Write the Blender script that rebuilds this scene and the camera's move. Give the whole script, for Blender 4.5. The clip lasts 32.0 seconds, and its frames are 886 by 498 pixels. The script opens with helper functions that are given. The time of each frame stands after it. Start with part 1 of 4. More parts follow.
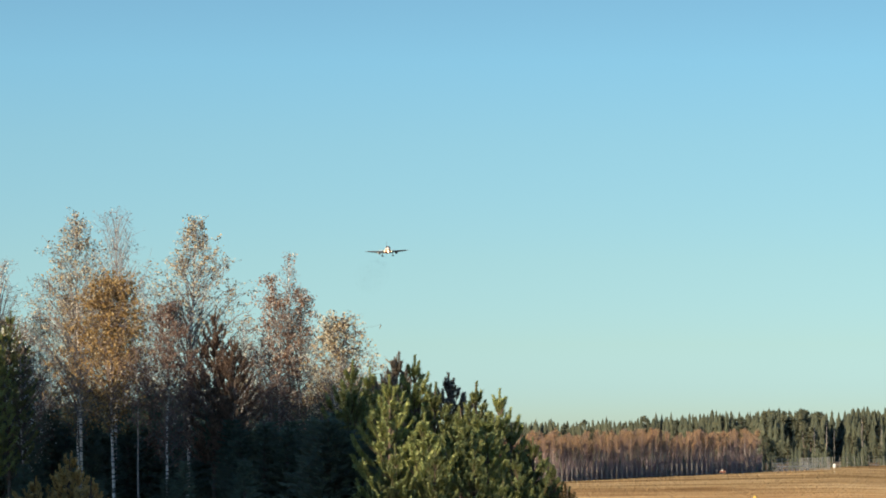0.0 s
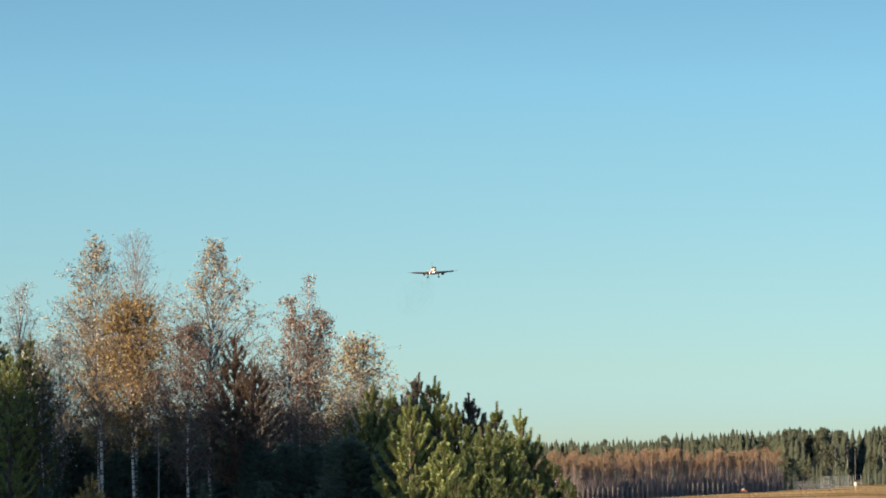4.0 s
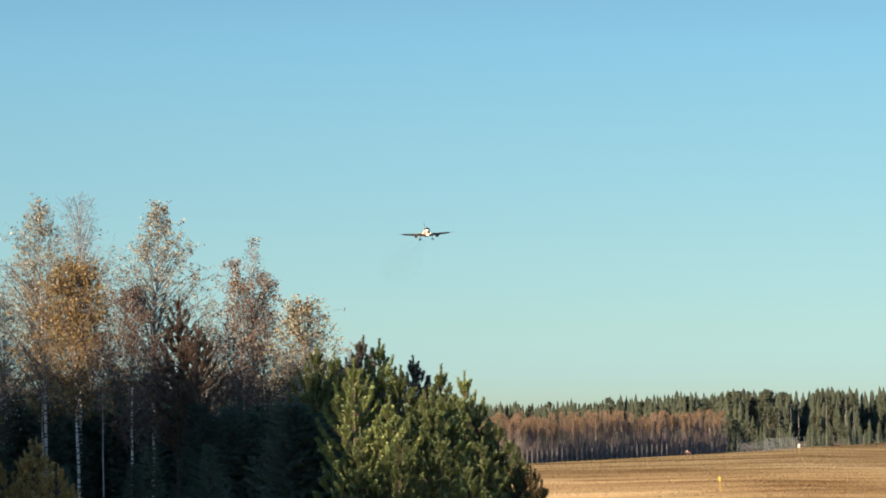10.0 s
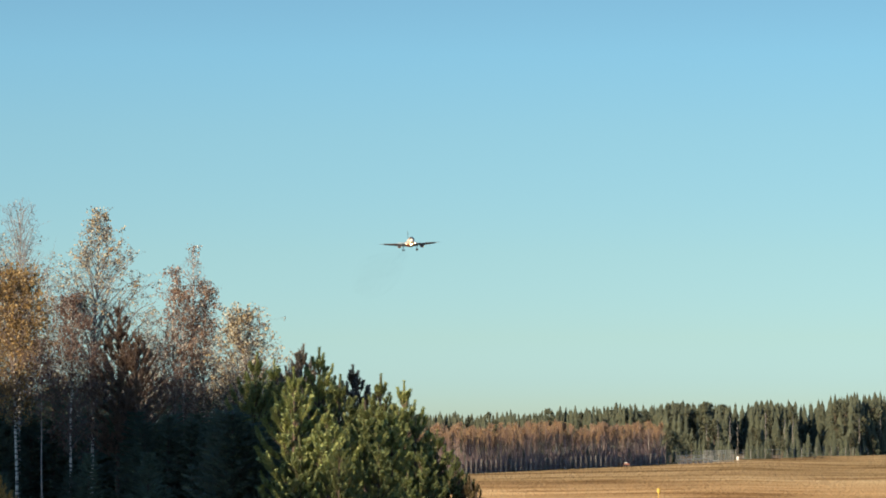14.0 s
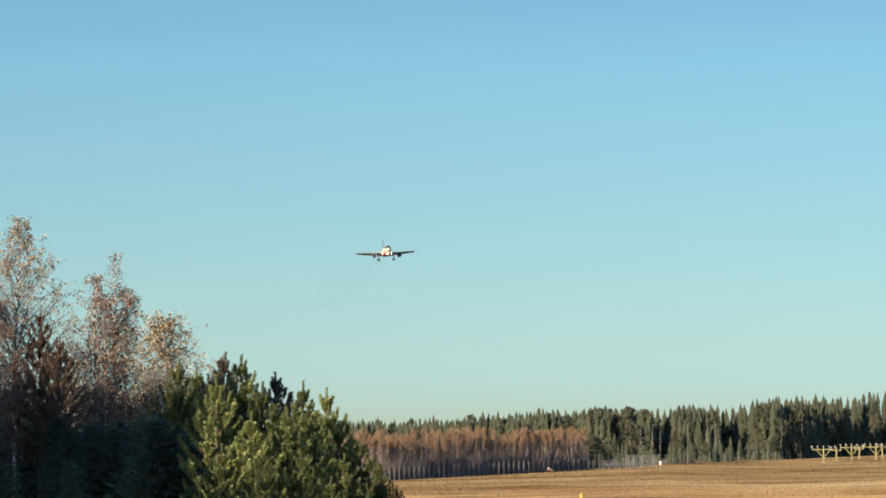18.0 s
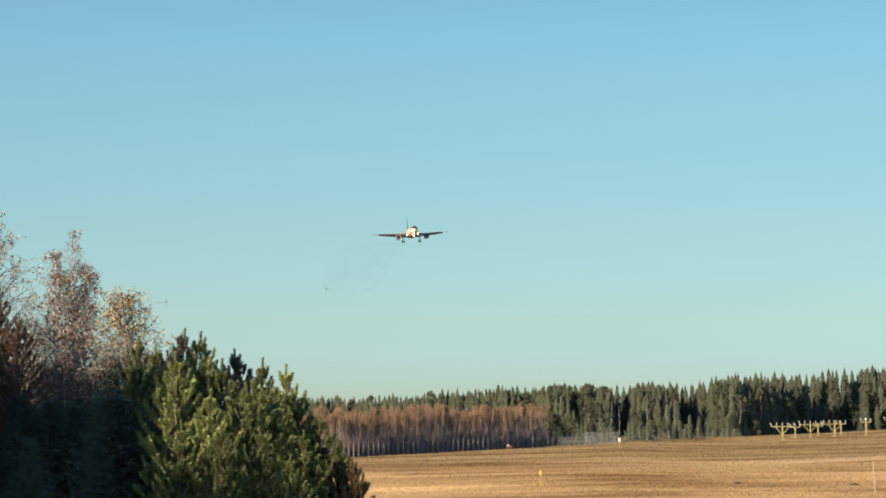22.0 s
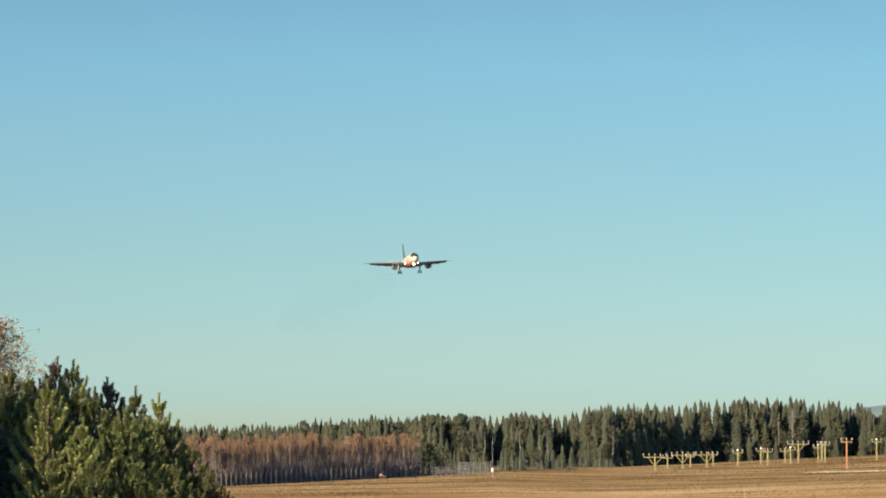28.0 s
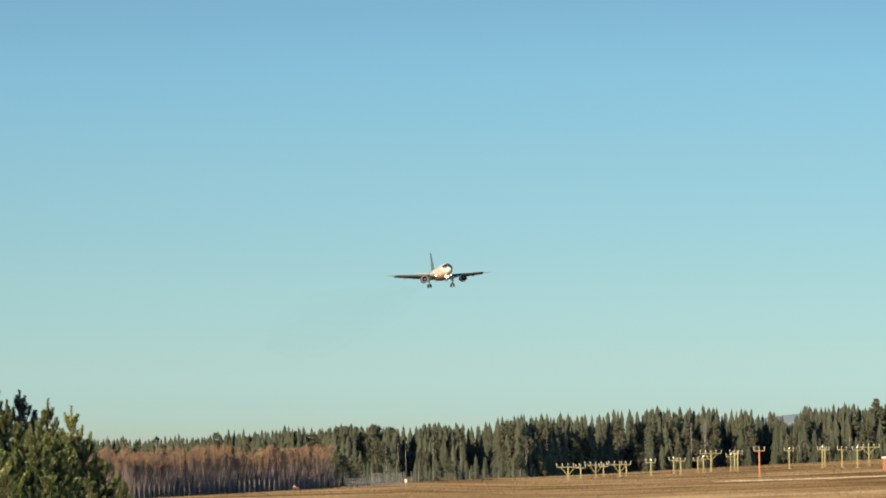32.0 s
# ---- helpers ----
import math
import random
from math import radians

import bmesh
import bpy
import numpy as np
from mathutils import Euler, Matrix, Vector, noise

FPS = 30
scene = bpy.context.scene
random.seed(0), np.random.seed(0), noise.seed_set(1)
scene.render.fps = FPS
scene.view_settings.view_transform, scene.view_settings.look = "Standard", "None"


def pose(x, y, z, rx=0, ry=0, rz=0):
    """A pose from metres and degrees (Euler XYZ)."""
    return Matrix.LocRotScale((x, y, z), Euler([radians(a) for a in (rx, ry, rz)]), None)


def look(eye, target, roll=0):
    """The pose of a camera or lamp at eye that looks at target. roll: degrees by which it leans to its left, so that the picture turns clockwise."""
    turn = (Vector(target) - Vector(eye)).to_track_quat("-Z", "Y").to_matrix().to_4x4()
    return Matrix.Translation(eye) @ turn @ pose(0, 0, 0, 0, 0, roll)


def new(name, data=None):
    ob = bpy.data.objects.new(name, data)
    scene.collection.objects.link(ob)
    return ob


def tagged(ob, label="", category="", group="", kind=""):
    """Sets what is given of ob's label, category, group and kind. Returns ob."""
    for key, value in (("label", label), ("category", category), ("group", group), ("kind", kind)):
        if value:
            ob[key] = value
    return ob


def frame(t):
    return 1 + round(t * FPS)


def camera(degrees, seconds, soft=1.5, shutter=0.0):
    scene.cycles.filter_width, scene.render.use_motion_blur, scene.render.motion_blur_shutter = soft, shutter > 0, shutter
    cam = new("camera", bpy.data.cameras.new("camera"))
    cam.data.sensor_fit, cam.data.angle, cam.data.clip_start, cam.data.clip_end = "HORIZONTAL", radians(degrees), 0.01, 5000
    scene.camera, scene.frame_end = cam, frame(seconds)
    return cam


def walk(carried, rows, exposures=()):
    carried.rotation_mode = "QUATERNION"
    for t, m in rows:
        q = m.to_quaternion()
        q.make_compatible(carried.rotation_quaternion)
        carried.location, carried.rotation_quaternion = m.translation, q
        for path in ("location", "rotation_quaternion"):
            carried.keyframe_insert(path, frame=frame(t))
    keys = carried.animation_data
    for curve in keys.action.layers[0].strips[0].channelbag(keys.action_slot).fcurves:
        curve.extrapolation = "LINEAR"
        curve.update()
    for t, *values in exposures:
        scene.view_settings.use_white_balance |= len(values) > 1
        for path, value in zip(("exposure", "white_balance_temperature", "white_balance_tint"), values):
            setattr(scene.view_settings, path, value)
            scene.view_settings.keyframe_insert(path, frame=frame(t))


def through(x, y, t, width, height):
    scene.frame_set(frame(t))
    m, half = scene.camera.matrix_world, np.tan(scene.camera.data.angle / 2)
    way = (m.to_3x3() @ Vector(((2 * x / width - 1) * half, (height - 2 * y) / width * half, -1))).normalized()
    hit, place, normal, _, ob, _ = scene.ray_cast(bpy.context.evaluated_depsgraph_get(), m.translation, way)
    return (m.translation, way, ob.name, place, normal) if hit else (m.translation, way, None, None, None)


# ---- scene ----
EXPOSURE = [(0.0, 0.86, 6500, 10), (12.0, 0.83, 6520, 10), (20.0, 0.77, 6600, 11), (32.0, 0.68, 6700, 11)]
# The camera: held by hand on a low knoll, panning right after the aeroplane.
EYE = 7.0
cam = camera(14.0, 32.0, soft=1.8)
PATH = [  # seconds, yaw, pitch, roll
    (0, -0.000, 3.084, -0.000),
    (0.5, -0.190, 3.211, 0.233),
    (1, -0.002, 3.311, 0.055),
    (1.5, 0.330, 3.119, -0.065),
    (2, 0.571, 3.189, 0.167),
    (2.5, 0.513, 3.453, 0.257),
    (3, 0.392, 3.501, 0.304),
    (3.5, 0.378, 3.420, 0.397),
    (5.5, -0.131, 3.401, -0.102),
    (6, -0.207, 3.340, -0.340),
    (6.5, -0.384, 3.258, -0.548),
    (7, -0.760, 3.110, -0.544),
    (7.5, -1.062, 3.142, -0.432),
    (8, -0.912, 3.191, -0.157),
    (8.5, -0.726, 3.186, 0.230),
    (9, -0.631, 2.936, 0.340),
    (9.5, -0.652, 2.829, 0.373),
    (10, -0.554, 2.811, 0.456),
    (10.5, -0.569, 2.935, 0.291),
    (11, -0.644, 2.926, 0.216),
    (11.5, -0.842, 2.822, 0.295),
    (12, -1.181, 2.760, 0.188),
    (12.5, -1.428, 2.883, 0.120),
    (13, -1.466, 2.988, 0.120),
    (13.5, -1.485, 2.932, -0.058),
    (14, -1.517, 2.963, -0.036),
    (14.5, -1.716, 2.942, -0.081),
    (16.5, -1.897, 3.193, 0.299),
    (17, -2.220, 3.305, 0.341),
    (17.5, -2.460, 3.207, 0.440),
    (18, -2.740, 3.062, 0.356),
    (18.5, -2.894, 3.102, 0.227),
    (19, -2.927, 3.174, 0.154),
    (19.5, -2.957, 3.142, 0.123),
    (20, -2.926, 3.093, 0.154),
    (20.5, -2.959, 3.038, 0.219),
    (21, -3.062, 2.932, 0.241),
    (21.5, -3.179, 2.767, 0.252),
    (22, -3.384, 2.691, 0.328),
    (22.5, -3.525, 2.731, 0.331),
    (23, -3.600, 2.809, 0.239),
    (23.5, -3.791, 2.802, 0.101),
    (24, -4.119, 2.788, 0.095),
    (24.5, -4.371, 2.670, 0.099),
    (26.5, -4.714, 3.030, -0.174),
    (27, -4.936, 3.023, 0.019),
    (27.5, -5.109, 3.003, 0.078),
    (28, -5.396, 3.152, 0.093),
    (28.5, -5.742, 3.268, 0.177),
    (29, -5.983, 3.293, 0.252),
    (29.5, -6.236, 3.253, 0.182),
    (30, -6.502, 3.201, 0.180),
    (30.5, -6.747, 3.185, 0.313),
    (31, -6.817, 3.156, 0.416),
    (31.5, -6.713, 3.225, 0.426),
    (32, -6.770, 3.319, 0.427),
]
walk(cam, [(t, pose(0, 0, EYE, 90 + p, r, w)) for t, w, p, r in PATH], EXPOSURE)

FLIGHT = [  # seconds, bearing and height angle of the aeroplane's nose gear
    (0, -0.876, 3.048),
    (1, -0.772, 3.053),
    (2, -0.675, 3.040),
    (3, -0.558, 3.040),
    (3.5, -0.513, 3.042),
    (5.5, -0.264, 3.041),
    (6, -0.219, 3.033),
    (7, -0.090, 3.031),
    (8, 0.047, 3.040),
    (9, 0.188, 3.034),
    (10, 0.325, 3.053),
    (11, 0.483, 3.043),
    (12, 0.665, 3.061),
    (13, 0.826, 3.039),
    (14, 1.010, 3.043),
    (16.5, 1.546, 3.022),
    (17, 1.650, 3.014),
    (18, 1.878, 2.999),
    (19, 2.138, 2.960),
    (20, 2.370, 2.964),
    (21, 2.661, 2.944),
    (22, 2.932, 2.926),
    (23, 3.226, 2.923),
    (24, 3.518, 2.918),
    (26.5, 4.361, 2.919),
    (27, 4.538, 2.915),
    (28, 4.933, 2.924),
    (29, 5.364, 2.916),
    (30, 5.823, 2.919),
    (31, 6.315, 2.917),
    (32, 6.847, 2.897),
]

# ---- light: low autumn sun from behind, clear sky ----
SUN_EL, SUN_AZ = 12.0, 215.0     # degrees; the bearing is counted clockwise from +y
world = bpy.data.worlds.new("sky")
scene.world = world
world.use_nodes = True
wn = world.node_tree.nodes
wl = world.node_tree.links
sky = wn.new("ShaderNodeTexSky")
sky.sky_type, sky.sun_disc = "NISHITA", False
sky.sun_elevation, sky.sun_rotation = radians(SUN_EL), radians(SUN_AZ)
sky.air_density, sky.dust_density, sky.ozone_density = 1.0, 0.2, 3.0
coord = wn.new("ShaderNodeTexCoord")
lift = wn.new("ShaderNodeMapping")
lift.inputs["Scale"].default_value = (1, 1, 3.0)
wl.new(coord.outputs["Generated"], lift.inputs["Vector"])
wl.new(lift.outputs["Vector"], sky.inputs["Vector"])
# the clear northern sky: pale green-blue at the horizon, cyan above it
split = wn.new("ShaderNodeSeparateXYZ")
wl.new(coord.outputs["Generated"], split.inputs[0])
tone = wn.new("ShaderNodeValToRGB")
# the last stop, above the view, is raised to fill the shade
for k, (p, c) in enumerate(((0.0, (0.31, 0.40, 0.52)), (0.014, (0.36, 0.42, 0.485)), (0.0274, (0.468, 0.475, 0.427)), (0.0494, (0.597, 0.588, 0.458)), (0.0837, (0.725, 0.765, 0.58)), (0.1056, (0.765, 0.87, 0.685)), (0.45, (0.92, 1.0, 1.06)))):
    e = tone.color_ramp.elements[k] if k < 2 else tone.color_ramp.elements.new(p)
    e.position, e.color = p, (*c, 1)
wl.new(split.outputs["Z"], tone.inputs["Fac"])
sunward_fill = wn.new("ShaderNodeMapRange")     # unseen sky behind the camera raised, added fill for the shaded trees
sunward_fill.inputs["From Min"].default_value, sunward_fill.inputs["From Max"].default_value = -0.6, 0.4
wl.new(split.outputs["Y"], sunward_fill.inputs["Value"])
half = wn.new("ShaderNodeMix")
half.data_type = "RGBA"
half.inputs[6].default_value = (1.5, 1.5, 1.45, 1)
wl.new(sunward_fill.outputs["Result"], half.inputs[0])
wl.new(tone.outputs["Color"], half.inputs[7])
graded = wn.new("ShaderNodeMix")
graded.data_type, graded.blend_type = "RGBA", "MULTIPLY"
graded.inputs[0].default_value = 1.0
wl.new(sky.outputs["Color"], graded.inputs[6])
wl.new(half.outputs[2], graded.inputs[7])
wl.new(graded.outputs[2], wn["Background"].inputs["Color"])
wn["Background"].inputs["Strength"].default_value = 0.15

sun = new("sun", bpy.data.lights.new("sun", "SUN"))
sun.data.energy, sun.data.angle, sun.data.color = 4.6, radians(0.53), (1.0, 0.81, 0.57)
s_az, s_el = radians(SUN_AZ), radians(SUN_EL)
sun_way = Vector((math.sin(s_az) * math.cos(s_el), math.cos(s_az) * math.cos(s_el), math.sin(s_el)))
sun.matrix_world = look(sun_way * 300, (0, 0, 0))


# ---- materials ----
def material(name, rough=0.8, metal=0.0):
    m = bpy.data.materials.new(name)
    m.use_nodes = True
    b = m.node_tree.nodes["Principled BSDF"]
    b.inputs["Roughness"].default_value, b.inputs["Metallic"].default_value = rough, metal
    return m, m.node_tree.nodes, m.node_tree.links, b


def ramp(nodes, stops):
    r = nodes.new("ShaderNodeValToRGB")
    while len(r.color_ramp.elements) < len(stops):
        r.color_ramp.elements.new(0.5)
    for e, (p, c) in zip(r.color_ramp.elements, stops):
        e.position, e.color = p, (*c, 1)
    return r


def noise_tex(nodes, links, scale, detail=4.0, stretch=(1, 1, 1), space="Object"):
    co = nodes.new("ShaderNodeTexCoord")
    mp = nodes.new("ShaderNodeMapping")
    mp.inputs["Scale"].default_value = stretch
    n = nodes.new("ShaderNodeTexNoise")
    n.inputs["Scale"].default_value, n.inputs["Detail"].default_value = scale, detail
    links.new(co.outputs[space], mp.inputs["Vector"])
    links.new(mp.outputs["Vector"], n.inputs["Vector"])
    return n


def mixed(nodes, links, kind, fac, a, b):
    """A colour mix node; a, b and fac are sockets or values."""
    m = nodes.new("ShaderNodeMix")
    m.data_type, m.blend_type = "RGBA", kind
    for socket, v in ((m.inputs[0], fac), (m.inputs[6], a), (m.inputs[7], b)):
        if isinstance(v, (int, float)):
            socket.default_value = v
        elif isinstance(v, tuple):
            socket.default_value = (*v, 1)
        else:
            links.new(v, socket)
    return m.outputs[2]


def leafy(name, stops, rough=0.6, through=0.25, object_tint=0.25):
    """Foliage: colour by leaf or tuft, tinted tree by tree, with some light let through."""
    m, n, l, b = material(name, rough)
    geo = n.new("ShaderNodeNewGeometry")
    r = ramp(n, stops)
    l.new(geo.outputs["Random Per Island"], r.inputs["Fac"])
    info = n.new("ShaderNodeObjectInfo")
    t = ramp(n, [(0.0, (1 - object_tint,) * 3), (1.0, (1 + object_tint, 1 + object_tint * 0.8, 1 + object_tint * 0.5))])
    l.new(info.outputs["Random"], t.inputs["Fac"])
    col = mixed(n, l, "MULTIPLY", 1.0, r.outputs["Color"], t.outputs["Color"])
    l.new(col, b.inputs["Base Color"])
    b.inputs["Specular IOR Level"].default_value = 0.2
    if through:
        tr = n.new("ShaderNodeBsdfTranslucent")
        l.new(col, tr.inputs["Color"])
        mx = n.new("ShaderNodeMixShader")
        mx.inputs[0].default_value = through
        out = n["Material Output"]
        l.new(b.outputs[0], mx.inputs[1])
        l.new(tr.outputs[0], mx.inputs[2])
        l.new(mx.outputs[0], out.inputs["Surface"])
    return m


def bark(name, a, b_, scale=6.0, stretch=(1, 1, 4), hard=False):
    m, n, l, b = material(name, 0.85)
    t = noise_tex(n, l, scale, 5, stretch)
    r = ramp(n, [(0.42 if hard else 0.3, a), (0.55 if hard else 0.7, b_)])
    l.new(t.outputs["Fac"], r.inputs["Fac"])
    l.new(r.outputs["Color"], b.inputs["Base Color"])
    bump = n.new("ShaderNodeBump")
    bump.inputs["Strength"].default_value = 0.4
    l.new(t.outputs["Fac"], bump.inputs["Height"])
    l.new(bump.outputs[0], b.inputs["Normal"])
    return m


def plain(name, colour, rough=0.5, metal=0.0, vary=0.15, scale=2.0):
    m, n, l, b = material(name, rough, metal)
    t = noise_tex(n, l, scale, 5)
    r = ramp(n, [(0.3, tuple(c * (1 - vary) for c in colour)), (0.7, tuple(min(1, c * (1 + vary)) for c in colour))])
    l.new(t.outputs["Fac"], r.inputs["Fac"])
    l.new(r.outputs["Color"], b.inputs["Base Color"])
    rr = ramp(n, [(0.3, (rough * 0.85,) * 3), (0.75, (min(1, rough * 1.2),) * 3)])
    l.new(t.outputs["Fac"], rr.inputs["Fac"])
    l.new(rr.outputs["Color"], b.inputs["Roughness"])
    return m


def glowing(name, colour, strength):
    m, n, l, b = material(name, 0.3)
    b.inputs["Base Color"].default_value = (*colour, 1)
    b.inputs["Emission Color"].default_value = (*colour, 1)
    b.inputs["Emission Strength"].default_value = strength
    return m


def field_material(name, through=0.0):
    m, n, l, b = material(name, 0.95)
    b.inputs["Specular IOR Level"].default_value = 0.05
    broad = noise_tex(n, l, 0.011, 4, (0.75, 1, 0))
    mid = noise_tex(n, l, 0.04, 6, (0.9, 1, 0))
    thin = noise_tex(n, l, 0.16, 4, (0.16, 1, 0))
    fine = noise_tex(n, l, 2.5, 6, (0.5, 1, 1))
    r1 = ramp(n, [(0.34, (0.337, 0.210, 0.108)), (0.44, (0.461, 0.313, 0.165)), (0.54, (0.574, 0.403, 0.221)), (0.66, (0.700, 0.517, 0.301))])
    l.new(broad.outputs["Fac"], r1.inputs["Fac"])
    r2 = ramp(n, [(0.36, (0.56, 0.50, 0.45)), (0.45, (0.86, 0.83, 0.80)), (0.53, (1.0, 1.0, 1.0)), (0.66, (1.22, 1.22, 1.22))])
    l.new(mid.outputs["Fac"], r2.inputs["Fac"])
    r4 = ramp(n, [(0.36, (0.72, 0.69, 0.66)), (0.46, (1.0, 1.0, 1.0)), (0.62, (1.1, 1.1, 1.1))])
    l.new(thin.outputs["Fac"], r4.inputs["Fac"])
    r3 = ramp(n, [(0.3, (0.85, 0.84, 0.82)), (0.7, (1.1, 1.1, 1.1))])
    l.new(fine.outputs["Fac"], r3.inputs["Fac"])
    c = mixed(n, l, "MULTIPLY", 1.0, r1.outputs["Color"], r2.outputs["Color"])
    c = mixed(n, l, "MULTIPLY", 0.3, c, r4.outputs["Color"])
    c = mixed(n, l, "MULTIPLY", 0.4, c, r3.outputs["Color"])
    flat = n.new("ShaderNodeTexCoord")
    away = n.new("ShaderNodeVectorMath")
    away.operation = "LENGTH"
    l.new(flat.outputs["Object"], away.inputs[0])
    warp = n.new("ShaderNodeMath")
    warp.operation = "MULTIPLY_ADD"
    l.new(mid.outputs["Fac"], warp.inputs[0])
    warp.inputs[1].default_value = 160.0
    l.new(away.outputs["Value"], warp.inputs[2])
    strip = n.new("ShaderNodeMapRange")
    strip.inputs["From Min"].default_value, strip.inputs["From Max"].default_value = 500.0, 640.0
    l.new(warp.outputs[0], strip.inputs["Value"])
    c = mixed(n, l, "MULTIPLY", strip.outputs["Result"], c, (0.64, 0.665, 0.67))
    l.new(c, b.inputs["Base Color"])
    bump = n.new("ShaderNodeBump")
    bump.inputs["Strength"].default_value, bump.inputs["Distance"].default_value = 0.35, 0.08
    l.new(fine.outputs["Fac"], bump.inputs["Height"])
    if through:
        tr = n.new("ShaderNodeBsdfTranslucent")
        l.new(c, tr.inputs["Color"])
        mx = n.new("ShaderNodeMixShader")
        mx.inputs[0].default_value = through
        l.new(b.outputs[0], mx.inputs[1])
        l.new(tr.outputs[0], mx.inputs[2])
        l.new(mx.outputs[0], n["Material Output"].inputs["Surface"])
    else:
        l.new(bump.outputs[0], b.inputs["Normal"])
    return m


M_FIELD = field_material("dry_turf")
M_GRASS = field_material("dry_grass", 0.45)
M_BIRCH_BARK = bark("birch_bark", (0.10, 0.085, 0.075), (0.62, 0.57, 0.50), 3.0, (1, 1, 5), True)
M_TWIG = bark("twig_bark", (0.09, 0.068, 0.058), (0.19, 0.145, 0.125), 5.0)
M_GREY_TWIG = bark("grey_twig_bark", (0.11, 0.105, 0.11), (0.23, 0.225, 0.23), 5.0)
M_PALE_TWIG = bark("pale_twig_bark", (0.10, 0.09, 0.09), (0.21, 0.195, 0.19), 5.0)
M_PINE_BARK = bark("pine_bark", (0.06, 0.045, 0.035), (0.14, 0.10, 0.07), 4.0)
M_SPRUCE_BARK = bark("spruce_bark", (0.07, 0.05, 0.04), (0.15, 0.11, 0.09), 4.0)
M_LEAF_CREAM = leafy("cream_birch_leaves", [(0.0, (0.06, 0.05, 0.04)), (0.27, (0.15, 0.12, 0.09)), (0.38, (0.45, 0.48, 0.42)), (0.82, (0.60, 0.66, 0.62)), (0.93, (0.46, 0.37, 0.20)), (1.0, (0.38, 0.22, 0.10))], 0.4, 0.25, 0.1)
M_LEAF_MIXED = leafy("mixed_birch_leaves", [(0.0, (0.065, 0.05, 0.04)), (0.22, (0.14, 0.10, 0.065)), (0.30, (0.34, 0.23, 0.11)), (0.48, (0.50, 0.37, 0.18)), (0.60, (0.50, 0.465, 0.34)), (1.0, (0.58, 0.575, 0.475))], 0.4, 0.25, 0.1)
M_LEAF_GOLD = leafy("golden_leaves", [(0.0, (0.14, 0.095, 0.045)), (0.4, (0.30, 0.195, 0.075)), (0.8, (0.41, 0.28, 0.115)), (1.0, (0.58, 0.50, 0.33))], 0.5, 0.3, 0.1)
M_LEAF_RUST = leafy("rusty_leaves", [(0.0, (0.10, 0.055, 0.04)), (0.35, (0.25, 0.15, 0.105)), (0.7, (0.40, 0.275, 0.19)), (0.88, (0.50, 0.42, 0.33)), (1.0, (0.60, 0.60, 0.53))], 0.5, 0.25, 0.1)
M_LEAF_PURPLE = leafy("withered_leaves", [(0.0, (0.09, 0.055, 0.045)), (0.6, (0.17, 0.105, 0.08)), (1.0, (0.29, 0.215, 0.17))], 0.5, 0.25, 0.1)
M_NEEDLE = leafy("pine_needles", [(0.0, (0.14, 0.19, 0.09)), (0.5, (0.24, 0.295, 0.125)), (1.0, (0.42, 0.44, 0.185))], 0.5, 0.25, 0.35)
M_NEEDLE_RED = leafy("browned_needles", [(0.0, (0.12, 0.092, 0.08)), (0.5, (0.21, 0.15, 0.12)), (1.0, (0.34, 0.25, 0.19))], 0.6, 0.3, 0.1)
M_NEEDLE_DUSK = leafy("dull_pine_needles", [(0.0, (0.13, 0.125, 0.11)), (0.6, (0.24, 0.215, 0.18)), (1.0, (0.37, 0.32, 0.25))], 0.6, 0.3, 0.1)
M_NEEDLE_DARK = leafy("spruce_needles", [(0.0, (0.085, 0.13, 0.105)), (0.6, (0.12, 0.17, 0.13)), (1.0, (0.155, 0.20, 0.14))], 0.6, 0.5, 0.2)
M_NEEDLE_YELLOW = leafy("yellowed_needles", [(0.0, (0.36, 0.26, 0.10)), (0.6, (0.55, 0.40, 0.16)), (1.0, (0.68, 0.52, 0.24))], 0.6, 0.3, 0.1)
# far needles, twigs and brush paler: distance haze put into their colour
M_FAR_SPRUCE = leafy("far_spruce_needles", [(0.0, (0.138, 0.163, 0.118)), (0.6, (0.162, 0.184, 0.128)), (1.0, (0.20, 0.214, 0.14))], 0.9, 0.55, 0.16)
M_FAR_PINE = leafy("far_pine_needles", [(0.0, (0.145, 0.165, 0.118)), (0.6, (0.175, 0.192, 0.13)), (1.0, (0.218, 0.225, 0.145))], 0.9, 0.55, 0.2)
M_FAR_BIRCH = leafy("far_birch_leaves", [(0.0, (0.30, 0.185, 0.10)), (0.5, (0.46, 0.30, 0.15)), (1.0, (0.62, 0.45, 0.24))], 0.7, 0.3, 0.15)
M_FAR_TWIG = leafy("far_birch_twigs", [(0.0, (0.16, 0.118, 0.116)), (0.5, (0.22, 0.158, 0.145)), (1.0, (0.30, 0.205, 0.17))], 0.8, 0.35, 0.15)
M_PALE_TRUNK = bark("pale_trunk_bark", (0.34, 0.29, 0.24), (0.55, 0.49, 0.42), 1.5, (1, 1, 2))
M_BRUSH = leafy("brown_brush", [(0.0, (0.13, 0.10, 0.10)), (0.6, (0.21, 0.155, 0.15)), (1.0, (0.30, 0.22, 0.195))], 0.8, 0.2, 0.0)
M_DULL_BIRCH = bark("dull_birch_bark", (0.19, 0.16, 0.15), (0.38, 0.32, 0.29), 2.0, (1, 1, 3))
M_FAR_LIMB = bark("far_birch_limbs", (0.19, 0.14, 0.135), (0.31, 0.23, 0.205), 3.0)
M_POST = bark("weathered_post", (0.17, 0.16, 0.145), (0.31, 0.295, 0.26), 6.0)
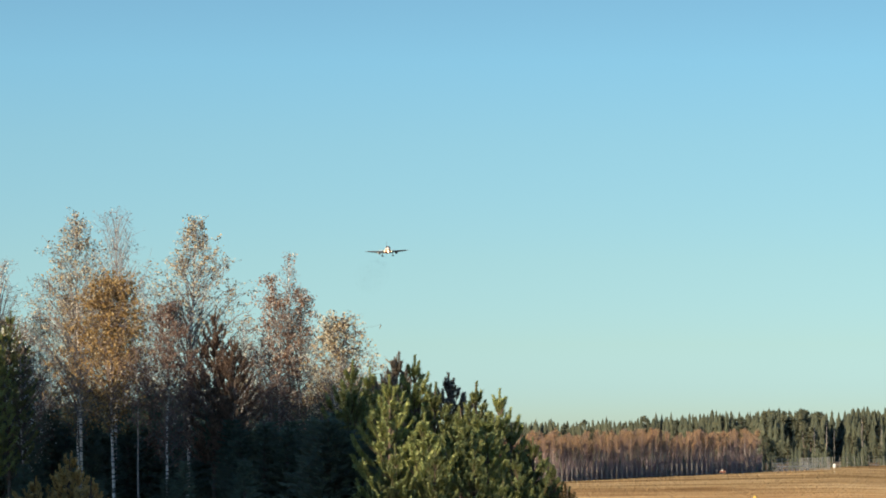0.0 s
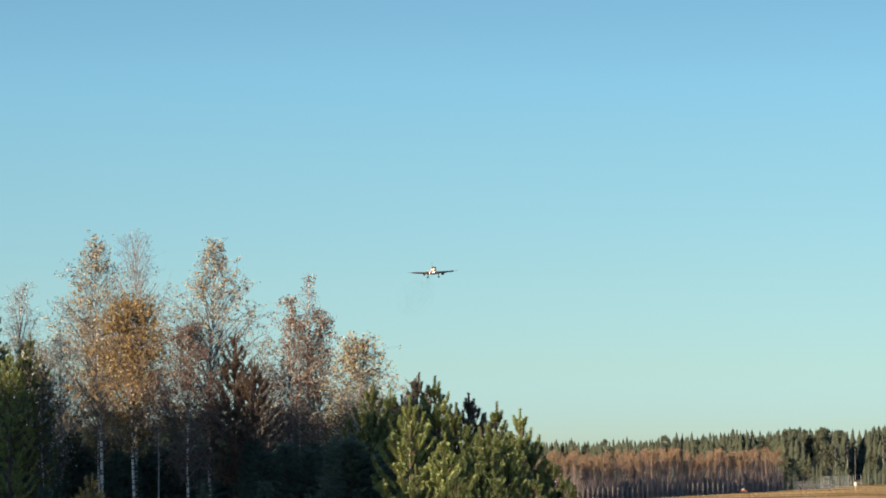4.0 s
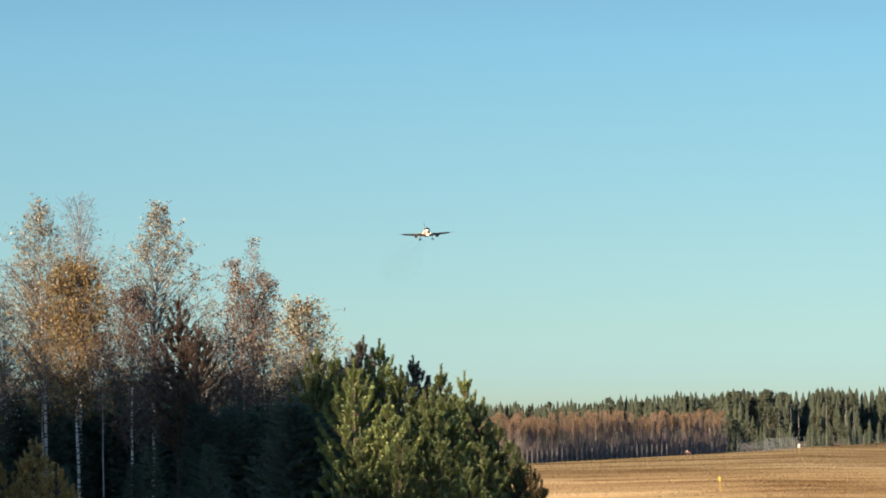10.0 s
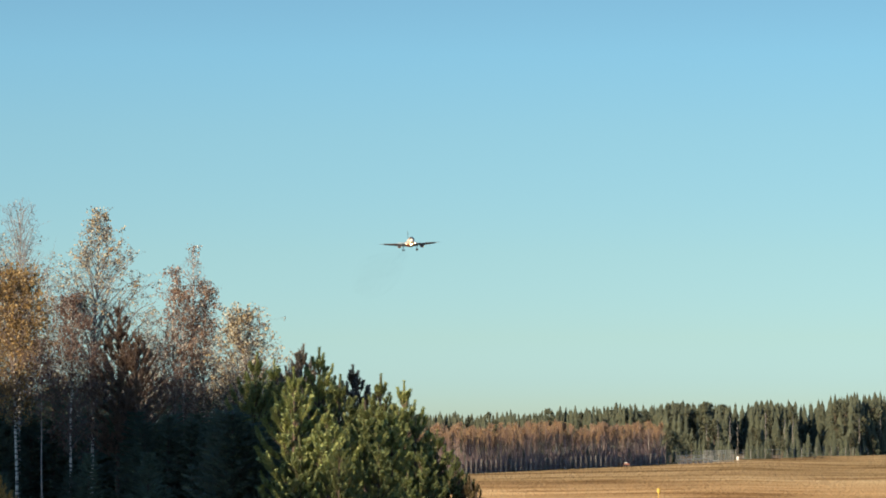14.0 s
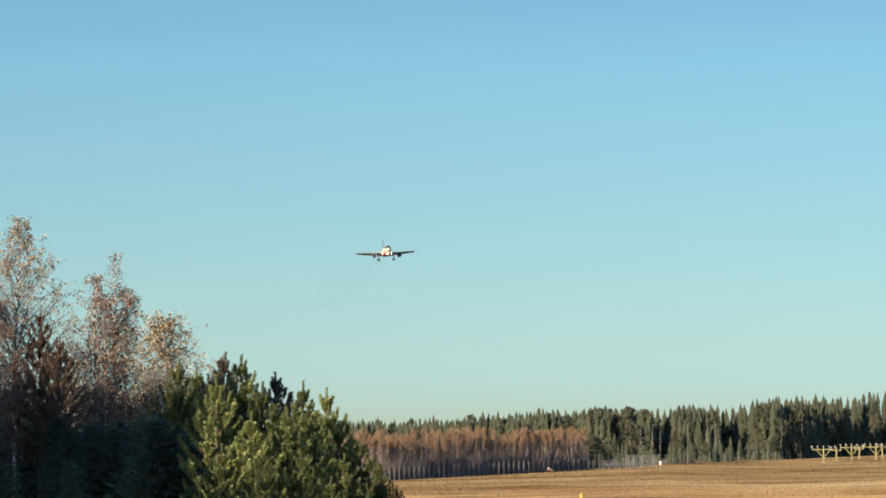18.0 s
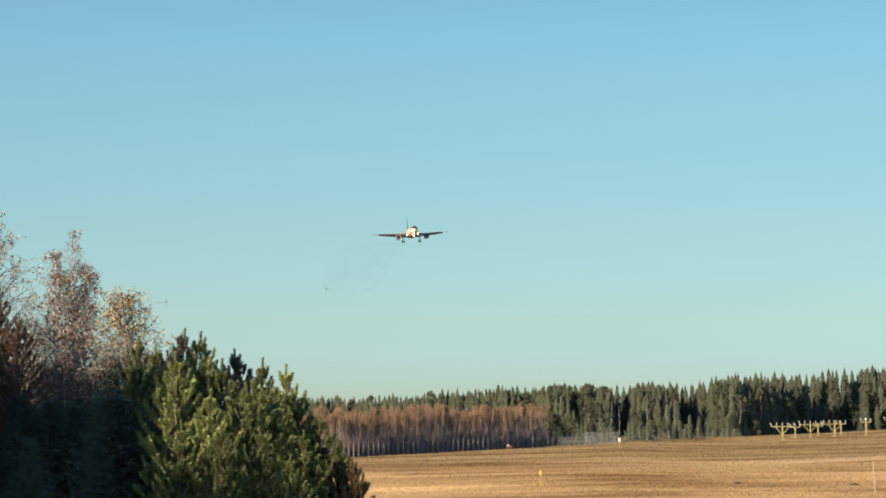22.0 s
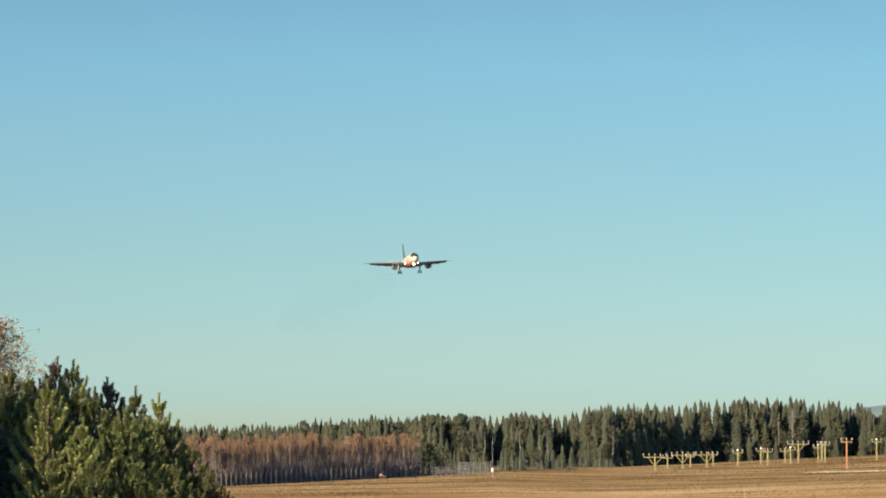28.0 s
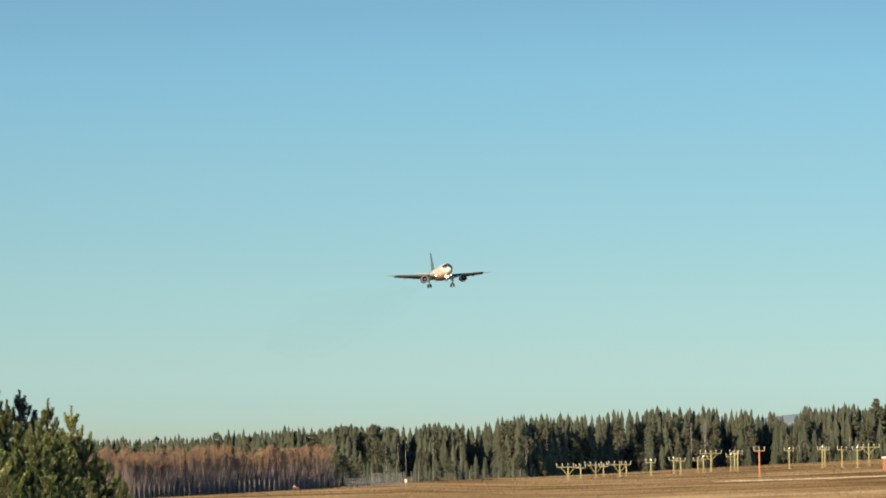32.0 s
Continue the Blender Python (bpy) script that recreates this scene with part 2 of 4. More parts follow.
M_BLEACHED = leafy("bleached_grass", [(0.0, (0.55, 0.44, 0.29)), (1.0, (0.78, 0.66, 0.47))], 0.95, 0.45, 0.0)
M_CANE = plain("pale_cane", (0.55, 0.46, 0.32), 0.7)
M_WIRE = plain("galvanised_wire", (0.30, 0.30, 0.29), 0.5, 0.6)
M_STEEL = plain("galvanised_steel", (0.22, 0.235, 0.25), 0.6, 0.2)
M_DARK_BLOCK = plain("dark_block", (0.06, 0.06, 0.065), 0.8)
M_PALE_STEEL = plain("pale_steel_mesh", (0.24, 0.25, 0.245), 0.6, 0.1)
M_YELLOW = plain("yellow_mast_paint", (0.28, 0.245, 0.095), 0.65)
M_MARKER = plain("yellow_marker_paint", (0.60, 0.40, 0.07), 0.6)
M_ORANGE = plain("orange_mast_paint", (0.42, 0.17, 0.07), 0.6)
M_HUT = plain("rust_red_boards", (0.30, 0.12, 0.065), 0.75)
M_WHITE = plain("white_paint", (0.66, 0.64, 0.60), 0.5, vary=0.08)
M_RED = plain("red_paint", (0.20, 0.075, 0.05), 0.6)
M_STONE = plain("dark_peat", (0.05, 0.035, 0.025), 0.95, vary=0.4, scale=6)
M_CONCRETE = plain("concrete", (0.30, 0.26, 0.20), 0.9)
M_LAMP = glowing("lit_lamp", (1.0, 0.88, 0.66), 2.2)
M_LENS = plain("lamp_housing", (0.40, 0.38, 0.34), 0.4)
M_SHRUB = leafy("olive_brown_shrub", [(0.0, (0.08, 0.065, 0.035)), (0.6, (0.17, 0.13, 0.065)), (1.0, (0.28, 0.22, 0.11))], 0.6, 0.3, 0.1)
# wooded hill: air haze put into its pale blue-green colour
M_HILL = plain("hazy_wooded_hill", (0.30, 0.38, 0.36), 1.0, vary=0.12, scale=0.01)


# ---- mesh helpers ----
class Buf:
    """Collects vertices and faces, and makes one mesh of them."""

    def __init__(self):
        self.v, self.f, self.n = [], [], 0

    def add(self, v, f):
        v = np.asarray(v, float)
        self.v.append(v)
        self.f.extend([tuple(i + self.n for i in q) for q in f])
        self.n += len(v)

    def tube(self, pts, radii, sides=4):
        pts = np.asarray(pts, float)
        k = len(pts)
        way = np.gradient(pts, axis=0)
        way /= np.linalg.norm(way, axis=1)[:, None] + 1e-9
        ref = np.array([0.0, 1.0, 0.0]) if abs(way[0][1]) < 0.8 else np.array([1.0, 0.0, 0.0])
        u = np.cross(way, ref)
        u /= np.linalg.norm(u, axis=1)[:, None]
        w = np.cross(way, u)
        a = np.arange(sides) * 2 * np.pi / sides
        ring = u[:, None] * np.cos(a)[None, :, None] + w[:, None] * np.sin(a)[None, :, None]
        v = (pts[:, None] + ring * np.asarray(radii)[:, None, None]).reshape(-1, 3)
        f = [(i * sides + j, i * sides + (j + 1) % sides, (i + 1) * sides + (j + 1) % sides, (i + 1) * sides + j) for i in range(k - 1) for j in range(sides)]
        f += [tuple(range(sides))[::-1], tuple((k - 1) * sides + j for j in range(sides))]
        self.add(v, f)

    def quads(self, c, u, w):
        """Leaves: rhombs round the centres c, half-axes u and w."""
        v = np.stack([c - u, c - w * 0.9, c + u, c + w], 1).reshape(-1, 3)
        self.add(v, [(4 * i, 4 * i + 1, 4 * i + 2, 4 * i + 3) for i in range(len(c))])

    def blades(self, base, tip, side):
        """Thin triangles from base to tip."""
        v = np.stack([base - side, base + side, tip], 1).reshape(-1, 3)
        self.add(v, [(3 * i, 3 * i + 1, 3 * i + 2) for i in range(len(base))])

    def box(self, c, s, rz=0.0):
        c, s = np.array(c, float), np.array(s, float) / 2
        p = np.array([(x, y, z) for x in (-1, 1) for y in (-1, 1) for z in (-1, 1)]) * s
        if rz:
            k, q = math.cos(rz), math.sin(rz)
            p = p @ np.array([[k, q, 0], [-q, k, 0], [0, 0, 1]])
        self.add(p + c, [(0, 1, 3, 2), (4, 6, 7, 5), (0, 4, 5, 1), (2, 3, 7, 6), (0, 2, 6, 4), (1, 5, 7, 3)])

    def loft(self, rings, close=True):
        """A skin over rings with equal counts of points."""
        k, s = len(rings), len(rings[0])
        f = [(i * s + j, i * s + (j + 1) % s, (i + 1) * s + (j + 1) % s, (i + 1) * s + j) for i in range(k - 1) for j in range(s)]
        if close:
            f += [tuple(range(s))[::-1], tuple((k - 1) * s + j for j in range(s))]
        self.add(np.concatenate([np.asarray(r, float) for r in rings]), f)

    def mesh(self, name, mat, smooth=False):
        me = bpy.data.meshes.new(name)
        me.from_pydata(np.concatenate(self.v).tolist(), [], self.f)
        if smooth:
            me.shade_smooth()
        me.materials.append(mat)
        return me


def part(name, buf, mat, parent, label="", smooth=False):
    ob = new(name, buf.mesh(name, mat, smooth) if isinstance(buf, Buf) else buf)
    ob.parent = parent
    if label:
        ob["label"] = label
    return ob


def thing(name, m, label, category, group="", kind=""):
    ob = new(name)
    ob.empty_display_size = 0.2
    ob.matrix_basis = m
    return tagged(ob, label, category, group, kind)


def rand_dirs(rng, n):
    d = rng.normal(size=(n, 3))
    return d / np.linalg.norm(d, axis=1)[:, None]


def crossed(d, rng):
    s = np.cross(d, rand_dirs(rng, len(d)))
    return s / (np.linalg.norm(s, axis=1)[:, None] + 1e-9)


# ---- the lie of the land ----
EDGE_AZ = [-180, 1.65, 4.8, 6.2, 8.0, 9.6, 13.7, 18, 60, 180]       # bearing of the wood's edge
EDGE_EL = [-0.62, -0.62, -0.475, -0.37, -0.31, -0.245, -0.075, -0.02, -0.5, -0.62]
EDGE_R = [620, 620, 705, 800, 1000, 1090, 1130, 1130, 900, 620]


def edge(az):
    r = np.interp(az, EDGE_AZ, EDGE_R)
    return r, EYE + r * np.tan(np.radians(np.interp(az, EDGE_AZ, EDGE_EL)))


def ground_z(x, y):
    x, y = np.asarray(x, float), np.asarray(y, float)
    r = np.hypot(x, y)
    d, ze = edge(np.degrees(np.arctan2(x, y)))
    k = np.clip((r - 260) / (d - 260), 0, 1)
    z = ze * k
    z = z + 5.3 * np.exp(-(r / 26) ** 2)
    z = z + 3.0 * np.exp(-((x + 9) ** 2 + (y - 116) ** 2) / (2 * 36.0 ** 2))
    waves = sum(h * np.sin(x * p + y * q + s) for h, p, q, s in ((0.07, 0.031, 0.017, 0.4), (0.06, -0.045, 0.022, 2.1), (0.05, 0.012, 0.033, 1.1), (0.035, 0.083, 0.041, 3.0), (0.03, -0.06, 0.057, 5.0)))
    return z + waves * np.clip((r - 150) / 100, 0, 1)


def spot(az, r):
    """The place on the ground at a bearing (degrees) and a distance."""
    x, y = r * math.sin(radians(az)), r * math.cos(radians(az))
    return x, y, float(ground_z(x, y))


def build_ground():
    az = np.radians(np.concatenate([np.arange(-180, -10, 5), np.arange(-10, 20, 0.5), np.arange(20, 180, 5)]))
    rr = np.concatenate([[0.5, 3, 6, 10, 15, 20, 26, 32, 40, 50, 60, 75], np.arange(90, 260, 15), np.arange(260, 1200, 4), [1300, 1500, 1900, 2500, 3300, 4200, 4900]])
    A, R = np.meshgrid(az, rr)
    X, Y = R * np.sin(A), R * np.cos(A)
    Z = ground_z(X, Y)
    k, s = X.shape
    b = Buf()
    v = np.stack([X, Y, Z], -1).reshape(-1, 3)
    f = [(i * s + j, (i + 1) * s + j, (i + 1) * s + (j + 1) % s, i * s + (j + 1) % s) for i in range(k - 1) for j in range(s)]
    f.append(tuple(range(s)))
    b.add(v, f)
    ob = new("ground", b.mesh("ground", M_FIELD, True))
    tagged(ob, "dry tan mown grass field round the runway approach", "ground", kind="structure")


build_ground()


def track_r(az):
    return np.interp(az, (11.0, 12.44, 13.75, 16), (734, 716, 711, 706))


def build_grass():
    """Dry grass tufts over the part of the field that is seen."""
    rng = np.random.default_rng(17)
    n = 300000
    r = 265 * (1150 / 265) ** rng.random(n)
    az = rng.uniform(0.6, 15.6, n)
    keep = r < np.interp(az, EDGE_AZ, EDGE_R) + 4
    r, az = r[keep], az[keep]
    strip = (az > 11.1) & (np.abs(r - track_r(az)) < 9 * np.clip((az - 11.0) * 2, 0.15, 1))
    for name, mat, chosen, label in (("grass", M_GRASS, ~strip, "dry tan tufts of autumn grass on the field"), ("bleached_grass", M_BLEACHED, strip, "bleached strip of dry grass across the field")):
        rr, a = r[chosen], np.radians(az[chosen])
        x, y = rr * np.sin(a), rr * np.cos(a)
        base = np.stack([x, y, ground_z(x, y) - 0.02], -1)
        b = Buf()
        for k in range(2 if name == "grass" else 5):
            turn = rng.uniform(-0.9, 0.9, len(x))
            side = np.stack([np.cos(turn), np.sin(turn), np.zeros_like(x)], -1) * (rng.uniform(0.18, 0.38, len(x)) * (rr / 400) ** 0.6)[:, None]
            off = np.stack([*rng.normal(0, 0.25 if k < 2 else 0.9, (2, len(x))), np.zeros_like(x)], -1)
            tip = base + off + np.stack([*rng.normal(0, 0.05, (2, len(x))), rng.uniform(0.07, 0.14, len(x))], -1)
            b.blades(base + off, tip, side)
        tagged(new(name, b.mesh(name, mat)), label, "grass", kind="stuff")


build_grass()


def build_hill():
    b = Buf()
    n = 90
    rings = []
    for k, (dr, h) in enumerate(((0, 0), (80, 0.7), (200, 1.0), (420, 0.8), (600, 0.0))):
        ring = []
        for i in range(n):
            az = radians(9.5 + 13 * i / (n - 1))
            bump = 0.55 + 0.45 * math.sin(i * 0.075 - 0.4) + 0.05 * noise.noise((i * 0.35, k, 0)) + 0.03 * noise.noise((i * 1.3, k, 4))
            r = 4150 + dr
            ring.append((r * math.sin(az), r * math.cos(az), 5 + h * 55 * max(0.05, bump)))
        rings.append(ring)
    v = np.array(rings).reshape(-1, 3)
    b.add(v, [(i * n + j, i * n + j + 1, (i + 1) * n + j + 1, (i + 1) * n + j) for i in range(4) for j in range(n - 1)])
    tagged(new("backdrop", b.mesh("backdrop", M_HILL, True)), "distant wooded hill on the horizon with haze in its blue colour", "hill", kind="structure")


build_hill()


# ---- trees ----
def far_spruce_meshes(seed, full=1.0):
    """A spruce ten metres high: trunk and crown."""
    rng = np.random.default_rng(seed)
    t, c = Buf(), Buf()
    t.tube([(0, 0, 0), (0, 0, 5), (0, 0, 9.8)], (0.16, 0.1, 0.02), 5)
    n = 40
    swell = rng.uniform(0, 6.28, 2)
    for i in range(n):
        u = i / n
        reach = (1.8 * (1 - u) ** 0.75 + 0.09) * full * (1 + 0.16 * math.sin(swell[0] + u * 17) + 0.12 * math.sin(swell[1] + u * 31))
        for a in rng.uniform(0, 2 * np.pi) + np.arange(6) * 2 * np.pi / 6 + rng.normal(0, 0.25, 6):
            z = 0.8 + 9.0 * u ** 0.95 + rng.uniform(-0.35, 0.35) * (1 - u)
            L = reach * rng.uniform(0.6, 1.15)
            d = np.array([math.cos(a), math.sin(a), 0])
            s = np.array([-d[1], d[0], 0])
            w = 0.42 * L ** 0.6 * rng.uniform(0.8, 1.2)
            z0, z1, z2 = z + 0.15, z - 0.26 * L, z - 0.72 * L - 0.08
            p0, p1, p2 = d * 0.03, d * L * 0.55, d * L
            v = [p0 + (0, 0, z0), p1 + s * w + (0, 0, z1 - 0.34), p2 + (0, 0, z2), p1 - s * w + (0, 0, z1 - 0.34), p1 + (0, 0, z1 + 0.10)]
            c.add(v, [(0, 1, 4), (1, 2, 4), (2, 3, 4), (3, 0, 4)])
    c.blades(np.array([(0, 0, 9.4), (0, 0, 9.4)]), np.array([(0, 0, 10.0), (0.02, 0, 10.05)]), np.array([(0.09, 0, 0), (0, 0.09, 0)]))
    return t, c


def far_pine_meshes(seed):
    """A Scots pine ten metres high with a high rounded crown."""
    rng = np.random.default_rng(seed)
    t, c = Buf(), Buf()
    t.tube([(0, 0, 0), (0.06, 0, 4), (0, 0.05, 7), (0, 0, 9.3)], (0.17, 0.13, 0.09, 0.03), 5)
    for i in range(64):
        u = rng.uniform(0, 1) ** 0.9
        z = 3.2 + 6.4 * u
        reach = 1.6 * math.sqrt(max(0.02, 1 - (u * 1.02) ** 2.2)) * min(1, 0.45 + 2.2 * u)
        a = rng.uniform(0, 2 * np.pi)
        p = np.array([math.cos(a), math.sin(a), 0]) * reach * rng.uniform(0.35, 1) + (0, 0, z)
        t.tube([(0, 0, z - 0.5), p], (0.035, 0.015), 3)
        k = 9
        o = rand_dirs(rng, k) * (0.38, 0.38, 0.2)
        d = rand_dirs(rng, k) * (1, 1, 0.6) + (0, 0, 0.4)
        sd = crossed(d, rng) * 0.17
        c.blades(p + o - d * 0.1, p + o + d * 0.42, sd)
        c.quads(p + o * 0.8, d * 0.26, sd * 1.3)
    return t, c


def far_birch_meshes(seed):
    """A bare-topped birch ten metres high: pale trunk, twigs that hold a few leaves."""
    rng = np.random.default_rng(seed)
    t, c, lb, tw = Buf(), Buf(), Buf(), Buf()
    w = rng.normal(0, 0.12, (4, 2))
    t.tube([(0, 0, 0), (*w[0], 3), (*w[1], 6), (*w[2], 9.5)], (0.075, 0.065, 0.045, 0.015), 6)
    for i in range(58):
        u = rng.uniform(0, 1) ** 0.75
        z = 2.6 + 6.8 * u
        a = rng.uniform(0, 2 * np.pi)
        L = (1.7 - 0.8 * u) * rng.uniform(0.6, 1.1)
        rise = rng.uniform(1.2, 2.3)
        d = np.array([math.cos(a), math.sin(a), rise])
        d /= np.linalg.norm(d)
        p0 = np.array((0, 0, z))
        p1 = p0 + d * L * 0.6
        p2 = p0 + d * L + np.array((0, 0, 0.1))
        lb.tube([p0, p1, p2], (0.024, 0.014, 0.005), 3)
        k = int(7 + 9 * u)
        q = p0 + d * L * rng.uniform(0.3, 1.05, (k, 1)) + rng.normal(0, 0.13, (k, 3))
        dd = rand_dirs(rng, k) * 0.5 + (0, 0, 0.65)
        tw.blades(q - dd * 0.1, q + dd * rng.uniform(0.3, 0.6, (k, 1)), crossed(dd, rng) * 0.020)
        if u > 0.5:
            kk = int(3 + 44 * (u - 0.5))
            q = p0 + d * L * rng.uniform(0.4, 1.1, (kk, 1)) + rng.normal(0, 0.2, (kk, 3))
            dd = rand_dirs(rng, kk)
            c.quads(q, dd * 0.075, crossed(dd, rng) * 0.055)
    return t, c, lb, tw


def tree_from(meshes):
    """The meshes of a kind of tree, by part."""
    return [(nm, b.mesh(nm, mat)) for nm, b, mat in meshes]


def plant(name, meshes, at, height, turn, label, group, wide=1.0, base=10.0):
    k = height / base
    ob = thing(name, Matrix.LocRotScale(at, Euler((0, 0, turn)), (k * wide, k * wide, k)), label, "tree", group)
    for nm, me in meshes:
        p = part(nm, me, None, ob)
        if nm.endswith("_work"):
            p["kind"] = "stuff"
    return ob


def join_trees(name, label, places):
    """Many trees of a thicket in one object; places: meshes, foot, height, turn, width, height of the mesh."""
    ob = thing(name, pose(0, 0, 0), label, "undergrowth", kind="stuff")
    parts, known = {}, {}
    for meshes, at, height, turn, wide, base in places:
        k = height / base
        c, s = math.cos(turn) * k * wide, math.sin(turn) * k * wide
        m = np.array([[c, -s, 0], [s, c, 0], [0, 0, k]])
        for nm, me in meshes:
            if me.name not in known:
                v = np.empty(len(me.vertices) * 3)
                me.vertices.foreach_get("co", v)
                known[me.name] = (v.reshape(-1, 3), [tuple(p.vertices) for p in me.polygons])
            v, f = known[me.name]
            parts.setdefault(nm, (Buf(), me.materials[0]))[0].add(v @ m.T + at, f)
    for nm, (buf, mat) in parts.items():
        tagged(part(nm + "s", buf, mat, ob), kind="stuff")


TOP_AZ = [0, 1.2, 1.45, 1.85, 2.4, 3.05, 3.55, 4.0, 4.5, 5.05, 5.6, 6.25, 6.6, 7.1, 7.45, 8.0, 8.9, 9.15, 9.35, 9.8, 11.0, 11.65, 11.85, 12.1, 12.22, 12.34, 12.45, 13.2, 13.7, 18]
TOP_EL = [0.3, 0.37, 0.38, 0.357, 0.362, 0.405, 0.465, 0.485, 0.52, 0.53, 0.535, 0.52, 0.56, 0.535, 0.57, 0.669, 0.681, 0.63, 0.771, 0.79, 0.77, 0.745, 0.68, 0.67, 0.54, 0.60, 0.75, 0.8, 0.785, 0.74]


def wood_r(az):
    """Distance of the tall conifers' front: it stands back from the fence behind the grove."""
    return max(edge(az)[0], float(np.interp(az, (0, 8, 8.4), (990, 1000, 0))))


def build_far_wood():
    rng = random.Random(7)
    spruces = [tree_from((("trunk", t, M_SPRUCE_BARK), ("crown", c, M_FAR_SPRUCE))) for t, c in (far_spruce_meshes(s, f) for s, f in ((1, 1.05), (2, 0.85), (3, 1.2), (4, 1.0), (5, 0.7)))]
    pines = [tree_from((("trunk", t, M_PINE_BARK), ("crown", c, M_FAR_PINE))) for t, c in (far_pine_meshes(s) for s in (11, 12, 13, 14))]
    birches = [tree_from((("trunk", t, M_BIRCH_BARK if s in (21, 24) else M_DULL_BIRCH), ("crown", c, M_FAR_BIRCH), ("limb_work", lb, M_FAR_LIMB), ("twig_work", tw, M_FAR_TWIG))) for s in (21, 22, 23, 24, 25) for t, c, lb, tw in (far_birch_meshes(s),)]
    # the birch grove behind the fence
    for dr, n in ((9, 62), (17, 62), (26, 56)):
        for i in range(n):
            az = 0.9 + 4.12 * (i + rng.uniform(-0.45, 0.45)) / n
            r = edge(az)[0] + dr + rng.uniform(-3, 3)
            x, y, z = spot(az, r)
            h = (EYE + r * math.tan(radians(0.185 + rng.uniform(-0.17, 0.05) - 0.02 * max(0, 3 - az))) - z)
            plant("birch_tree", rng.choice(birches), (x, y, z), h, rng.uniform(0, 6.28), "slender birch with pale trunk and rust-brown twigs behind the fence", "birch grove", rng.uniform(0.9, 1.3))
    low = []
    for k in range(64):
        az = 1.0 + 4.0 * (k + rng.uniform(-0.4, 0.4)) / 64
        x, y, z = spot(az, edge(az)[0] + rng.uniform(4, 12))
        low.append((rng.choice(spruces), (x, y, z), rng.uniform(1.8, 4.0), az * 9, 1.3, 10.0))
    brush = Buf()
    gen = np.random.default_rng(44)
    n = 20000
    az = gen.uniform(0.9, 5.05, n)
    r = edge(az)[0] + gen.uniform(0, 1, n) ** 1.6 * 32 + 1.5
    x, y = r * np.sin(np.radians(az)), r * np.cos(np.radians(az))
    foot = np.stack([x, y, ground_z(x, y) + gen.uniform(0, 1, n) ** 1.7 * 2.6], -1)
    way = np.stack([gen.normal(0, 0.22, n), gen.normal(0, 0.22, n), gen.uniform(0.8, 2.2, n)], -1)
    brush.blades(foot, foot + way, crossed(way, gen) * 0.035)
    tagged(new("grove_brush", brush.mesh("grove_brush", M_BRUSH)), "dense purplish brown brush between the birch trunks", "brush", kind="stuff")
    join_trees("grove_undergrowth", "small dark spruces under the birches by the fence", low)
    # conifers: young ones at the edge, tall ones behind
    gaps = ((6.10, 6.30), (7.15, 7.55), (9.17, 9.47), (9.60, 9.98), (10.72, 10.84), (11.16, 11.37), (11.74, 11.96))
    for dr, step, low, high in ((8, 0.06, 0.16, 0.45), (15, 0.08, 0.45, 0.8), (22, 0.068, 0.74, 1.0)):
        az = 5.0
        while az < 15.5:
            az += step * rng.uniform(0.6, 1.4)
            if any(a - (0.05 if dr > 12 else 0) < az < b + (0.05 if dr > 12 else 0) for a, b in gaps) and (dr >= 12 or rng.random() < 0.5):
                continue
            r = (edge(az)[0] if dr == 8 else wood_r(az)) + dr + rng.uniform(-5, 5)
            x, y, z = spot(az, r)
            top = EYE + r * math.tan(radians(np.interp(az, TOP_AZ, TOP_EL)))
            h = (top - z) * rng.uniform(low, high)
            pine = rng.random() < ((0.3 if az < 9 else 0.1) if dr > 15 else 0.3)
            kind = rng.choice(pines if pine else spruces)
            plant("pine_tree" if pine else "spruce_tree", kind, (x, y, z), h, rng.uniform(0, 6.28),
                  "dark green pine with bare lower trunk at the wood's edge" if pine else ("tall dark green spruce in the wood" if dr > 15 else "young green spruce at the wood's edge"), "edge of the wood", rng.uniform(0.75, 1.15) if dr > 15 else 1.2)
    grey = []
    for nm, me in birches[0]:
        if nm != "crown":
            me = me.copy()
            me.materials[0] = M_PALE_TRUNK if nm == "trunk" else M_GREY_TWIG
            grey.append((nm, me))
    bare = grey[:2]
    for az in (5.69, 5.87, 6.06, 6.18, 6.62, 6.92, 7.05, 8.09, 8.42, 10.70, 12.40, 13.2):
        r = wood_r(az) + 6
        x, y, z = spot(az, r)
        top = EYE + r * math.tan(radians(np.interp(az, TOP_AZ, TOP_EL)))
        plant("birch_tree", bare, (x, y, z), (top - z) * rng.uniform(0.55, 0.8), az, "pale bare birch before the dark conifers", "birches at the wood's edge", 0.5)
    r = edge(9.545)[0] + 5
    x, y, z = spot(9.545, r)
    plant("pine_tree", pines[2], (x, y, z), EYE + r * math.tan(radians(0.60)) - z, 2.0, "pale green pine with a long bare trunk at the wood's edge", "edge of the wood", 0.8)
    r = edge(10.93)[0] + 9
    x, y, z = spot(10.93, r)
    plant("birch_tree", grey, (x, y, z), EYE + r * math.tan(radians(0.58)) - z, 0.5, "large bare birch with pale trunk and grey-pink twigs", "birches at the wood's edge", 0.8)
    for az, el, turn in ((2.59, 0.44, 1.0), (1.18, 0.40, 2.0), (1.47, 0.405, 0.3)):
        r = wood_r(az) + 10
        x, y, z = spot(az, r)
        plant("spruce_tree", spruces[4], (x, y, z), EYE + r * math.tan(radians(el)) - z, turn, "slim dark spruce standing out above the birches", "edge of the wood", 1.1)
    r = wood_r(7.44) + 3
